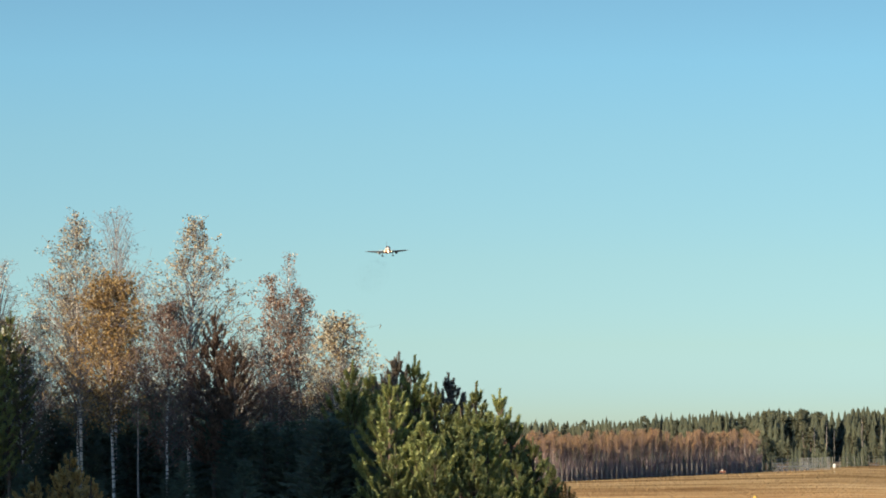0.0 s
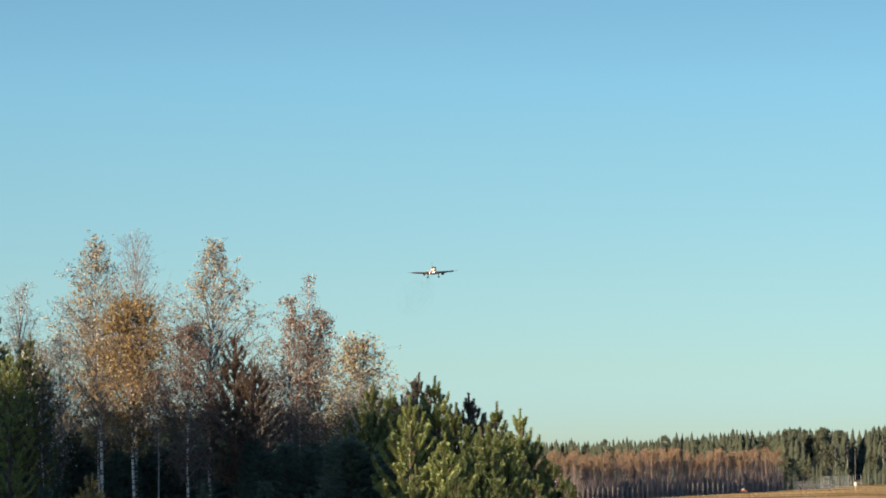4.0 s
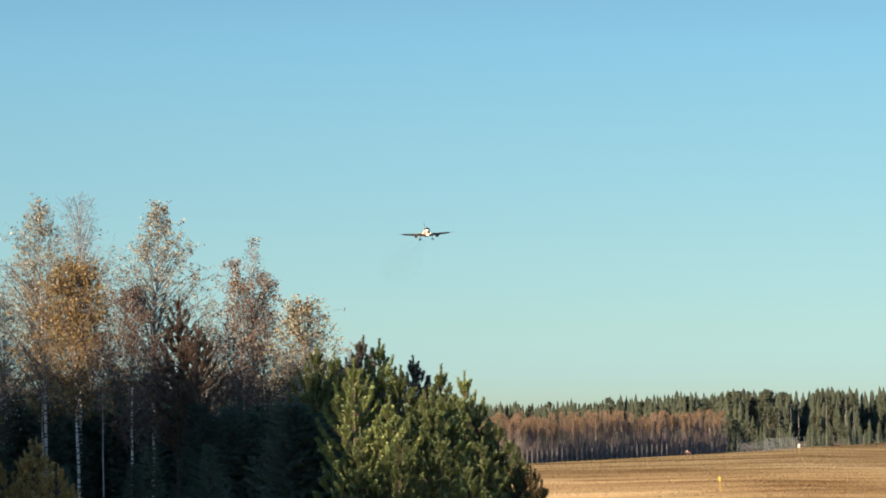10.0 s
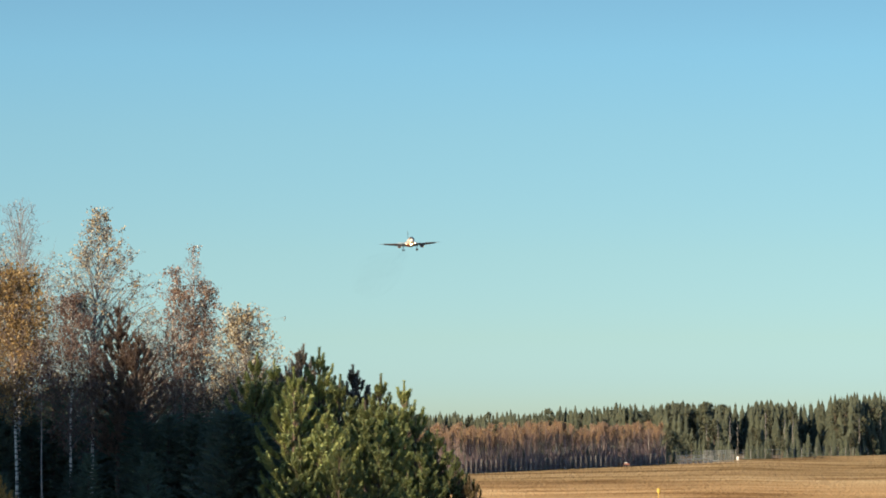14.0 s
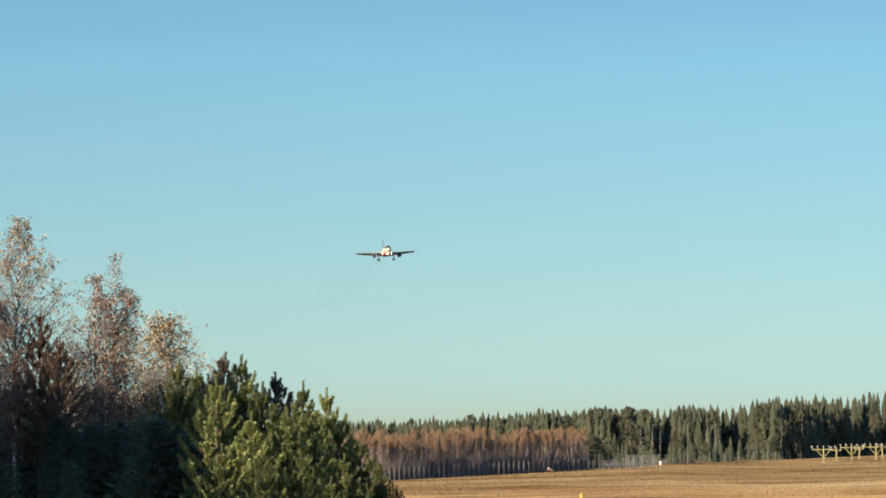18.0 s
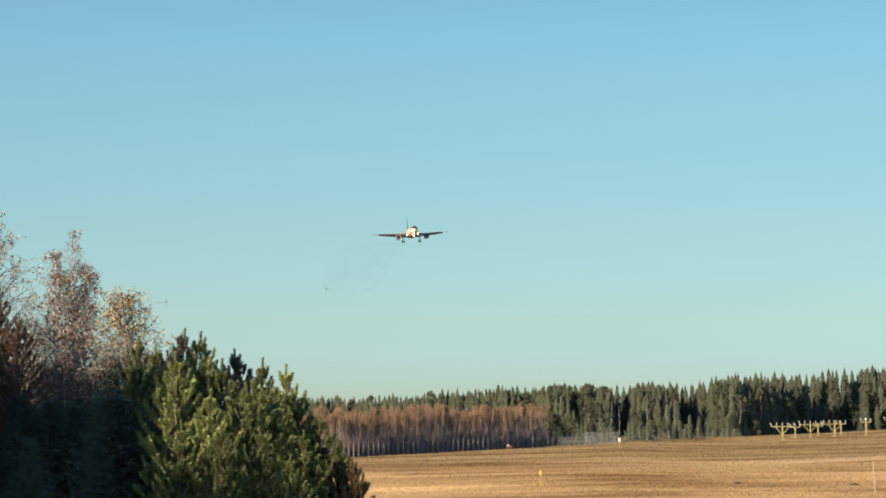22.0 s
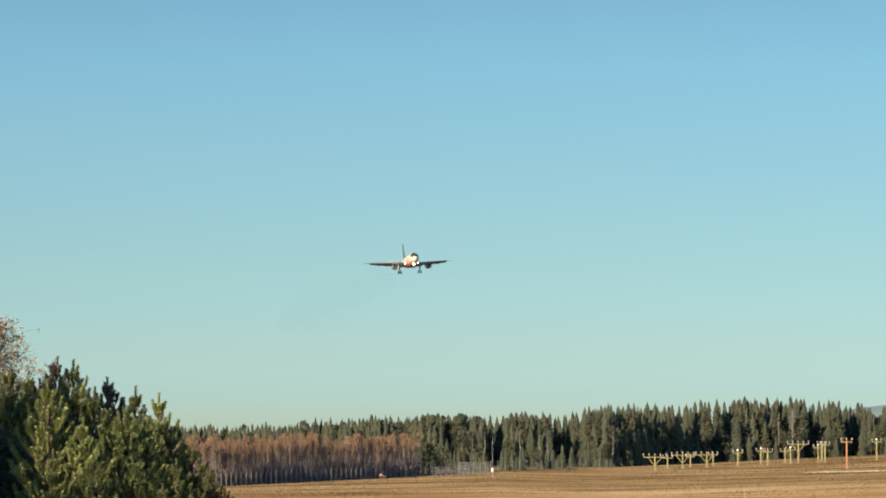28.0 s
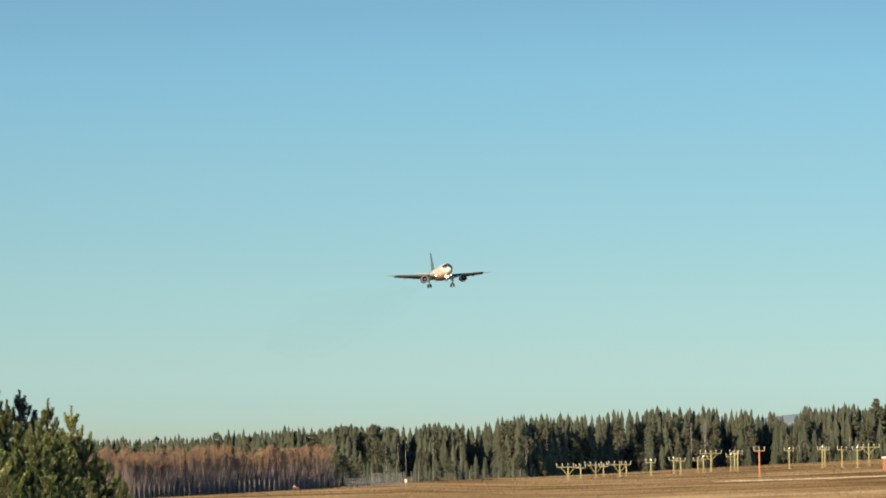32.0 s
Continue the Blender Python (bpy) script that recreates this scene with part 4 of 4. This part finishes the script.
build_shrub(1.62, 89, top_z(89, 866) - spot(1.62, 89)[2], 5, "half-bare brown shrub with dry leaves")
for px, ptop, pr in ((982, 866, 88), (1003, 860, 87), (1012, 884, 86)):
    p_at, p_h = stand(px, ptop, pr)
    plant("pine_tree", pine_meshes(int(px), p_h, 0.3, 0.45, M_NEEDLE_RED if px < 990 else M_SHRUB, 0.4), p_at, p_h, px * 0.1, "small half-withered pine beside the young pines", "withered little pines", base=p_h)


# ---- the fence along the wood ----
def build_fence():
    fence = thing("fence", pose(0, 0, 0), "wire fence on weathered wooden posts before the wood", "fence")
    post = Buf()
    post.tube([(0, 0, -0.3), (0, 0, 2.3), (0, 0, 2.42)], (0.06, 0.055, 0.02), 6)
    me = post.mesh("post", M_POST)
    pts, az = [], 0.7
    while az < 8.3:
        pts.append(spot(az, edge(az)[0] - 2))
        az += 0.079 if az < 6.1 else 0.115
    for p in pts:
        ob = part("post", me, None, fence)
        ob.location = p
    for h in (0.4, 1.0, 1.6, 2.2):
        w = Buf()
        w.tube([(x, y, z + h) for x, y, z in pts], [0.012] * len(pts), 3)
        part("wire", w, M_WIRE, fence)


build_fence()


def build_gate_screen():
    """The grey barred barrier and the pale mesh screen at the fence's bend."""
    a, b = spot(5.22, 716), spot(5.80, 722)
    ob = thing("barrier", pose(0, 0, 0), "grey steel barrier with upright bars by the fence", "barrier")
    n = 20
    for k in range(n + 1):
        u = k / n
        p = [a[i] + (b[i] - a[i]) * u for i in range(3)]
        q = Buf()
        q.box((p[0], p[1], p[2] + 0.85), (0.035, 0.035, 1.7))
        part("bar", q, M_STEEL, ob)
    for h, t in ((0.95, 0.2), (1.65, 0.1)):
        q = Buf()
        q.tube([(a[0], a[1], a[2] + h), (b[0], b[1], b[2] + h)], (t / 2, t / 2), 4)
        part("rail", q, M_STEEL, ob)
    for k in range(7):
        u = (k + 0.6) / 7.2
        p = [a[i] + (b[i] - a[i]) * u for i in range(3)]
        q = Buf()
        q.box((p[0], p[1] - 0.2, p[2] + 0.3), (0.8, 0.3, 0.6))
        part("base_block", q, M_DARK_BLOCK, ob, "dark base block")
    a, b = spot(5.64, 712), spot(6.11, 715)
    ob = thing("mesh_screen", pose(0, 0, 0), "pale grey steel mesh screen by the fence", "screen")
    q = Buf()
    for k in range(44):
        u = k / 43
        q.box((a[0] + (b[0] - a[0]) * u, a[1] + (b[1] - a[1]) * u, a[2] + 1.45), (0.02, 0.02, 2.2))
    for k in range(11):
        h = 0.4 + 2.15 * k / 10
        q.tube([(a[0], a[1], a[2] + h), (b[0], b[1], b[2] + h)], (0.012, 0.012), 4)
    tagged(part("mesh_wires", q, M_PALE_STEEL, ob), kind="stuff")
    for h in (0.4, 2.55):
        q = Buf()
        q.tube([(a[0], a[1], a[2] + h), (b[0], b[1], b[2] + h)], (0.035, 0.035), 4)
        part("rail", q, M_PALE_STEEL, ob)
    for u in (0, 0.5, 1):
        q = Buf()
        q.box((a[0] + (b[0] - a[0]) * u, a[1] + (b[1] - a[1]) * u, a[2] + 1.2), (0.07, 0.07, 2.75))
        part("post", q, M_PALE_STEEL, ob)


build_gate_screen()


def build_marker(name, az, r, h, label, category, head=None, mat=None, width=0.12, lean=0.0, post=None):
    ob = thing(name, Matrix.Translation(spot(az, r)), label, category)
    b = Buf()
    b.tube([(0, 0, -0.2), (lean * h, 0, h)], (width / 2, width / 2 * 0.8), 8)
    part("pole", b, post or mat or M_WHITE, ob)
    if head:
        b = Buf()
        s, z = head
        b.tube([(0, 0, z - s / 2), (0, 0, z - s * 0.4), (0, 0, z + s * 0.4), (0, 0, z + s / 2)], (s * 0.25, s * 0.36, s * 0.36, s * 0.2), 10)
        part("head", b, mat or M_WHITE, ob)
    return ob


build_marker("marker_post", 6.18, 664, 1.3, "white marker drum on a thin post in the grass", "marker", (0.72, 1.5), None, 0.06, 0.0, M_CANE)
build_marker("marker_post", 4.93, 352, 1.5, "yellow marker post standing in the mown grass", "marker", (0.44, 1.32), M_MARKER, 0.10)
build_marker("marker_pole", 10.2, 312, 2.85, "thin pale leaning pole in the grass", "pole", None, M_CANE, 0.075, -0.07)


def build_cart():
    at = spot(4.42, 690)
    ob = thing("equipment_cart", Matrix.Translation(at), "small red and white equipment cart by the fence", "cart")
    b = Buf()
    b.box((0, 0, 0.55), (1.2, 0.7, 0.3))
    part("body", b, M_RED, ob)
    b = Buf()
    b.box((-0.1, 0, 0.82), (0.45, 0.6, 0.25))
    part("cover", b, M_LENS, ob)
    for x in (-0.5, 0.5):
        for y in (-0.4, 0.4):
            b = Buf()
            b.tube([(x, y - 0.08, 0.25), (x, y + 0.08, 0.25)], (0.25, 0.25), 10)
            part("wheel", b, M_STONE, ob)


build_cart()

for m_az in (8.03, 9.87):
    bm = bmesh.new()
    bmesh.ops.create_icosphere(bm, subdivisions=3, radius=0.48)
    for v in bm.verts:
        v.co *= 1 + 0.25 * noise.noise(v.co * 3 + Vector((m_az, 0, 0)))
        v.co.z *= 0.5
    mound_mesh = bpy.data.meshes.new("mound")
    bm.to_mesh(mound_mesh)
    bm.free()
    mound_mesh.materials.append(M_STONE)
    mound = new("mound", mound_mesh)
    mound.location = spot(m_az, 355 if m_az < 9 else 345)
    tagged(mound, "small dark peat mound in the mown grass", "mound", "mounds in the field")


# ---- approach lights on the line of the runway ----
def build_mast(az, r, h, kind, lit, mat=None):
    """A mast: 'single' post with a short bar, or 'wide' with braces and a long bar."""
    mat = mat or M_YELLOW
    at = spot(az, r)
    facing = radians(-az)
    label = "yellow approach light mast with braced wide crossbar" if kind == "wide" else "yellow approach light mast with short crossbar"
    if mat is M_ORANGE:
        label = "orange approach light mast with short crossbar"
    ob = thing("approach_light_mast", pose(*at, 0, 0, math.degrees(facing)), label, "light mast", "approach lights")
    b = Buf()
    b.box((0, 0, h / 2 - 0.1), (0.30, 0.30, h + 0.2))
    part("post", b, mat, ob)
    b = Buf()
    b.box((0, 0, 0.0), (0.9, 0.9, 0.3))
    part("footing", b, M_CONCRETE, ob)
    half = 2.7 if kind == "wide" else 1.15
    b = Buf()
    b.box((0, 0, h - 0.1), (2 * half, 0.18, 0.18))
    part("crossbar", b, mat, ob)
    if kind == "wide":
        for s in (-1, 1):
            b = Buf()
            b.tube([(0, 0, h - 2.1), (s * half * 0.62, 0, h - 0.15)], (0.10, 0.10), 6)
            part("brace", b, mat, ob)
    lamps = (-half, -half * 0.5, 0, half * 0.5, half) if kind == "wide" else (-half, 0, half)
    for x in lamps:
        b = Buf()
        b.tube([(x, 0, h - 0.1), (x, 0, h + 0.35), (x, 0, h + 0.5), (x, 0, h + 0.75)], (0.07, 0.07, 0.16, 0.17), 8)
        lamp = part("lamp", b, M_LENS, ob)
        if lit and abs(x) < 0.01:
            b = Buf()
            b.tube([(x, -0.12, h + 0.62), (x, -0.24, h + 0.62)], (0.13, 0.12), 12)
            part("lens", b, M_LAMP, lamp, "lit white lamp")


MASTS = [  # bearing, distance, height, kind, lit
    (8.30, 1026, 1.6, "single", 1), (8.75, 858, 3.3, "wide", 0), (8.95, 896, 2.7, "single", 0), (9.19, 902, 3.25, "wide", 0), (9.31, 948, 2.7, "single", 0),
    (9.57, 901, 3.2, "wide", 0), (9.67, 928, 3.1, "single", 0), (10.06, 896, 3.4, "single", 1), (10.42, 952, 3.6, "single", 1), (10.53, 908, 3.4, "single", 0),
    (10.89, 947, 3.6, "single", 1), (11.01, 937, 5.0, "wide", 0), (11.32, 946, 3.9, "single", 1), (11.43, 920, 4.6, "single", 0),
    (12.24, 938, 4.8, "single", 1), (12.76, 915, 4.9, "single", 1), (13.07, 923, 4.6, "single", 0), (13.31, 891, 4.6, "single", 1), (13.49, 939, 4.9, "wide", 0),
    (10.80, 962, 3.2, "single", 0), (11.38, 972, 4.7, "single", 0), (12.80, 942, 4.6, "single", 0)]
for m_row in MASTS:
    build_mast(*m_row)
build_mast(11.77, 777, 5.8, "single", 0, M_ORANGE)


def build_hut():
    at = spot(13.78, 803)
    ob = thing("equipment_hut", pose(*at, 0, 0, -13), "small orange equipment hut with a white flat roof", "hut")
    b = Buf()
    b.box((0, 0, 1.4), (2.2, 2.2, 2.8))
    part("walls", b, M_HUT, ob)
    b = Buf()
    b.box((0, 0, 3.0), (2.6, 2.6, 0.4))
    part("roof", b, M_WHITE, ob)


build_hut()


# ---- the aeroplane: +x is the nose, +y its left wing; the origin is the light on the nose gear ----
M_HULL = plain("white_hull_paint", (0.70, 0.64, 0.55), 0.45, vary=0.05, scale=0.6)
# belly red-brown: glow of the landing lights put into its colour
M_BELLY = plain("red_brown_belly_glow", (0.26, 0.11, 0.075), 0.5, vary=0.08)
# wings nearly black: the shade on their undersides put into the paint
M_WING = plain("shaded_wing_paint", (0.068, 0.054, 0.052), 0.7, vary=0.06, scale=0.8)
M_COWL = plain("cowl_paint", (0.14, 0.11, 0.10), 0.4, vary=0.08)
M_LIP = plain("bare_metal", (0.55, 0.54, 0.52), 0.4, 0.8, vary=0.05)
M_FAN = plain("dark_fan", (0.03, 0.03, 0.035), 0.4)
M_TYRE = plain("black_tyre", (0.02, 0.02, 0.02), 0.8)
M_STRUT = plain("gear_strut", (0.25, 0.25, 0.26), 0.4, 0.3)
M_COCKPIT = plain("cockpit_glass", (0.012, 0.013, 0.015), 0.35)
M_FIN = plain("teal_grey_fin", (0.10, 0.14, 0.155), 0.5)
# outer wing panels pale: the sky's reflection put into their colour
M_TIP = plain("wingtip_sky_tone", (0.26, 0.31, 0.33), 0.4)
M_BEAM = glowing("landing_light", (1.0, 0.62, 0.26), 30.0)


SIZE = 1.25     # the measures below are for a smaller sister type


def wing_ring(x_le, y, z, chord, thick, droop=0.0):
    """A wing section: a closed ring of points in the plane y = const."""
    ring = []
    for u, up in ((0, 0), (0.04, 0.45), (0.2, 0.95), (0.45, 1.0), (0.75, 0.5), (1, 0.05), (1, -0.05), (0.7, -0.3), (0.4, -0.55), (0.15, -0.6), (0.03, -0.35)):
        ring.append((x_le - chord * u, y, z + up * thick / 2 - droop * max(0, u - 0.6) * chord))
    return ring


def build_plane():
    ob = thing("airliner", pose(0, 3000, 180), "twin-engined white airliner on approach with gear down and lights on", "airliner")
    ZA = 1.35                                      # axis of the hull
    b = Buf()
    rings = []
    for x, r, dz in ((5.05, 0.08, -0.55), (4.9, 0.45, -0.5), (4.4, 0.95, -0.38), (3.5, 1.4, -0.2), (2.2, 1.78, -0.06), (0.6, 1.96, 0), (-2, 2.0, 0), (-18, 2.0, 0), (-22, 1.85, 0.14), (-26, 1.35, 0.55), (-29.5, 0.8, 0.95), (-32.3, 0.25, 1.2)):
        rings.append([(x, r * math.cos(a), ZA + dz + r * 1.03 * math.sin(a)) for a in np.arange(28) * 2 * np.pi / 28])
    b.loft(rings)
    part("fuselage", b, M_HULL, ob, smooth=True)
    b = Buf()
    rings = []
    for x, w, h in ((-4.6, 0.5, 0.25), (-6.5, 2.3, 0.95), (-10, 2.7, 1.15), (-14, 2.5, 1.05), (-17, 0.5, 0.3)):
        rings.append([(x, w * math.cos(a), -0.15 + h * math.sin(a)) for a in np.arange(16) * 2 * np.pi / 16])
    b.loft(rings)
    part("belly_fairing", b, M_BELLY, ob, smooth=True)
    for a0, a1 in ((22, 42), (45, 64), (67, 88), (92, 113), (116, 135), (138, 158)):
        b = Buf()
        v = []
        for lift in (0.05, -0.15):
            for x, r, dz in ((4.45, 0.91, -0.39), (3.5, 1.4, -0.2), (2.2, 1.78, -0.06)):
                for deg in (a0, a1):
                    a = radians(deg)
                    v.append((x, (r + lift) * math.cos(a), ZA + dz + (r * 1.03 + lift) * math.sin(a)))
        b.add(v, [(0, 1, 3, 2), (2, 3, 5, 4), (6, 8, 9, 7), (8, 10, 11, 9), (0, 6, 7, 1), (4, 5, 11, 10), (0, 2, 8, 6), (2, 4, 10, 8), (1, 7, 9, 3), (3, 9, 11, 5)])
        part("cockpit_window", b, M_COCKPIT, ob)
    for side in (1, -1):
        # wing: root, kink, tip
        b = Buf()
        b.loft([wing_ring(-6.6, side * 1.6, -0.15, 7.2, 1.1), wing_ring(-9.2, side * 6.4, 0.30, 4.4, 0.9), wing_ring(-12.2, side * 12, 0.80, 3.0, 0.72), wing_ring(-13.5, side * 14.6, 1.01, 2.35, 0.55)])
        wing = part("wing", b, M_WING, ob, smooth=True)
        b = Buf()
        b.loft([wing_ring(-13.5, side * 14.6, 1.01, 2.35, 0.42), wing_ring(-14.75, side * 16.9, 1.21, 1.5, 0.14), wing_ring(-15.4, side * 17.4, 1.5, 0.7, 0.05)])
        part("wing_tip", b, M_TIP, wing, "wing tip with the sky's reflection put into its pale colour", True)
        for y0, y1, x0, x1, z0, z1 in ((2.2, 6.2, -13.3, -13.3, -0.35, 0.10), (6.4, 14.8, -13.3, -15.6, 0.18, 0.92)):
            b = Buf()
            b.loft([wing_ring(x0, side * y0, z0, 1.6, 0.22, 0.7), wing_ring(x1, side * y1, z1, 1.0, 0.18, 0.5)])
            part("flap", b, M_WING, wing)
        for y in (4.2, 8.6, 11.4):
            b = Buf()
            xx, zz = -10.5 - 0.42 * y, -0.35 + 0.095 * (y - 2)
            b.tube([(xx + 1.6, side * y, zz), (xx + 0.4, side * y, zz - 0.22), (xx - 1.4, side * y, zz - 0.55)], (0.06, 0.24, 0.05), 8)
            part("flap_track_fairing", b, M_WING, wing)
        # engine
        yc, zc = side * 6.4, -1.05
        b = Buf()
        prof = ((-4.7, 0.98), (-4.62, 1.12), (-4.9, 1.2), (-6.2, 1.27), (-7.8, 1.18), (-9.0, 0.92), (-9.05, 0.85), (-6.5, 0.9))
        b.loft([[(x, yc + r * math.cos(a), zc + r * math.sin(a)) for a in np.arange(24) * 2 * np.pi / 24] for x, r in prof], False)
        nac = part("engine", b, M_COWL, ob, "engine cowling", True)
        b = Buf()
        prof = ((-5.6, 0.93), (-4.9, 0.95), (-4.66, 1.03), (-4.60, 1.10), (-4.74, 1.17), (-4.95, 1.215))
        b.loft([[(x, yc + r * math.cos(a), zc + r * math.sin(a)) for a in np.arange(24) * 2 * np.pi / 24] for x, r in prof], False)
        part("intake_lip", b, M_LIP, nac, "bare metal intake lip", True)
        b = Buf()
        b.tube([(-5.75, yc, zc), (-5.6, yc, zc)], (0.94, 0.94), 24)
        for k in range(18):
            a = k * 2 * np.pi / 18
            c, s_ = math.cos(a), math.sin(a)
            b.add([(-5.58, yc + 0.2 * c, zc + 0.2 * s_), (-5.45, yc + 0.9 * c - 0.1 * s_, zc + 0.9 * s_ + 0.1 * c), (-5.6, yc + 0.9 * c + 0.1 * s_, zc + 0.9 * s_ - 0.1 * c)], [(0, 1, 2)])
        part("fan", b, M_FAN, nac)
        b = Buf()
        b.tube([(-5.6, yc, zc), (-5.3, yc, zc), (-5.1, yc, zc)], (0.28, 0.2, 0.02), 12)
        part("spinner", b, M_STRUT, nac)
        b = Buf()
        b.loft([[(-6.2, yc + w, zc + 1.1), (-9.4, yc + w, zc + 1.0), (-9.8, yc + w, 0.2), (-8.2, yc + w, 0.35)] for w in (-0.16, 0.16)])
        part("pylon", b, M_WING, nac)
        # tailplane
        b = Buf()
        b.loft([wing_ring(-26.0, side * 0.5, ZA + 0.95, 3.6, 0.4), wing_ring(-29.6, side * 6.2, ZA + 1.55, 1.4, 0.14)])
        part("tailplane", b, M_HULL, ob, smooth=True)
        # main gear
        b = Buf()
        b.tube([(-12.6, side * 3.85, -0.2), (-12.6, side * 3.85, -3.0)], (0.22, 0.18), 10)
        gear = part("main_gear", b, M_STRUT, ob)
        b = Buf()
        b.tube([(-12.6, side * 3.85, -1.2), (-12.7, side * 2.2, -0.35)], (0.08, 0.08), 8)
        part("side_brace", b, M_STRUT, gear)
        b = Buf()
        b.box((-12.5, side * 4.25, -0.9), (1.1, 0.06, 1.5))
        part("gear_door", b, M_HULL, gear)
        for dy in (-0.47, 0.47):
            b = Buf()
            b.tube([(-12.6, side * 3.85 + dy - 0.21, -2.9), (-12.6, side * 3.85 + dy - 0.14, -2.9), (-12.6, side * 3.85 + dy + 0.14, -2.9), (-12.6, side * 3.85 + dy + 0.21, -2.9)], (0.5, 0.64, 0.64, 0.5), 18)
            part("wheel", b, M_TYRE, gear)
        # landing light at the wing root
        b = Buf()
        b.tube([(-6.1, side * 2.5, -0.02), (-5.95, side * 2.5, -0.02)], (0.17, 0.15), 14)
        part("landing_light", b, M_BEAM, ob, "lit landing light")
    b = Buf()
    b.loft([[(-24.6 - 1.0 * k, w, ZA + 1.7), (-30.6, w, ZA + 1.5), (-32.0, w * 0.5, 9.5), (-29.9, w * 0.5, 9.5)] for k, w in ((0, -0.08), (0, 0.08))])
    part("tail_fin", b, M_FIN, ob)
    b = Buf()
    b.tube([(0, 0, -0.4), (0, 0, -2.1)], (0.12, 0.09), 10)
    nose = part("nose_gear", b, M_STRUT, ob)
    for dy in (-0.25, 0.25):
        b = Buf()
        b.tube([(0, dy - 0.11, -2.1), (0, dy - 0.07, -2.1), (0, dy + 0.07, -2.1), (0, dy + 0.11, -2.1)], (0.30, 0.38, 0.38, 0.30), 16)
        part("wheel", b, M_TYRE, nose)
    for y in (-0.25, 0.25):
        b = Buf()
        b.tube([(0.1, y, -0.95), (0.45, y, -0.95)], (0.12, 0.26), 14)
        lamp = part("landing_light", b, M_STRUT, nose)
        b = Buf()
        b.tube([(0.455, y, -0.95), (0.475, y, -0.95)], (0.25, 0.22), 14)
        part("lens", b, M_BEAM, lamp, "lit landing light")
    return ob


airliner = build_plane()
for piece in airliner.children_recursive:
    piece.data.transform(Matrix.Scale(SIZE, 4))


def build_smoke():
    """The thin dark exhaust haze that trails behind and sinks."""
    m = bpy.data.materials.new("exhaust_haze")
    m.use_nodes = True
    n, l = m.node_tree.nodes, m.node_tree.links
    clear, soot, mx = n.new("ShaderNodeBsdfTransparent"), n.new("ShaderNodeBsdfDiffuse"), n.new("ShaderNodeMixShader")
    soot.inputs["Color"].default_value = (0.10, 0.09, 0.08, 1)
    mx.inputs[0].default_value = 0.0047
    l.new(clear.outputs[0], mx.inputs[1])
    l.new(soot.outputs[0], mx.inputs[2])
    l.new(mx.outputs[0], n["Material Output"].inputs["Surface"])
    ob = thing("exhaust_haze", pose(0, 3000, 180), "thin dark exhaust haze trailing behind the airliner", "smoke", kind="stuff")
    for wide in (1.1, 0.75, 0.42):
        b = Buf()
        rings = []
        for k in range(30):
            s = 30 + 15 * k
            u = k / 29
            q = wide * (2.4 + 0.036 * s) * (0.05 + min(1, u * 6) * min(1, (1 - u) * 2.5)) * (1 + 0.25 * noise.noise((k * 0.6, wide, 0)))
            dy, dz = 2.2 * noise.noise((k * 0.25, 0, 3)) * u, 2.2 * noise.noise((k * 0.25, 5, 3)) * u
            rings.append([(-s, dy + q * math.cos(a), dz - 1.5 - 0.016 * s + q * 0.9 * math.sin(a)) for a in np.arange(14) * 2 * np.pi / 14])
        b.loft(rings, False)
        puff = part("plume", b, m, ob, smooth=True)
        puff.visible_shadow = False
    return ob


haze = build_smoke()
for piece in haze.children_recursive:
    piece.data.transform(Matrix.Scale(SIZE, 4))


def motions():
    """The airliner's approach: it nears along its glide path at about 60 metres a second."""
    rows = []
    for t, az, el in FLIGHT:
        d = 3382 - 59.7 * t
        a, e = radians(az), radians(el)
        rows.append((t, pose(d * math.cos(e) * math.sin(a), d * math.cos(e) * math.cos(a), EYE + d * math.sin(e) + 0.75, 2.3, -2.0, -87.9)))
    walk(airliner, rows)
    walk(haze, [(t, pose(*m.translation, 0, 0, -86.5)) for t, m in rows])


motions()
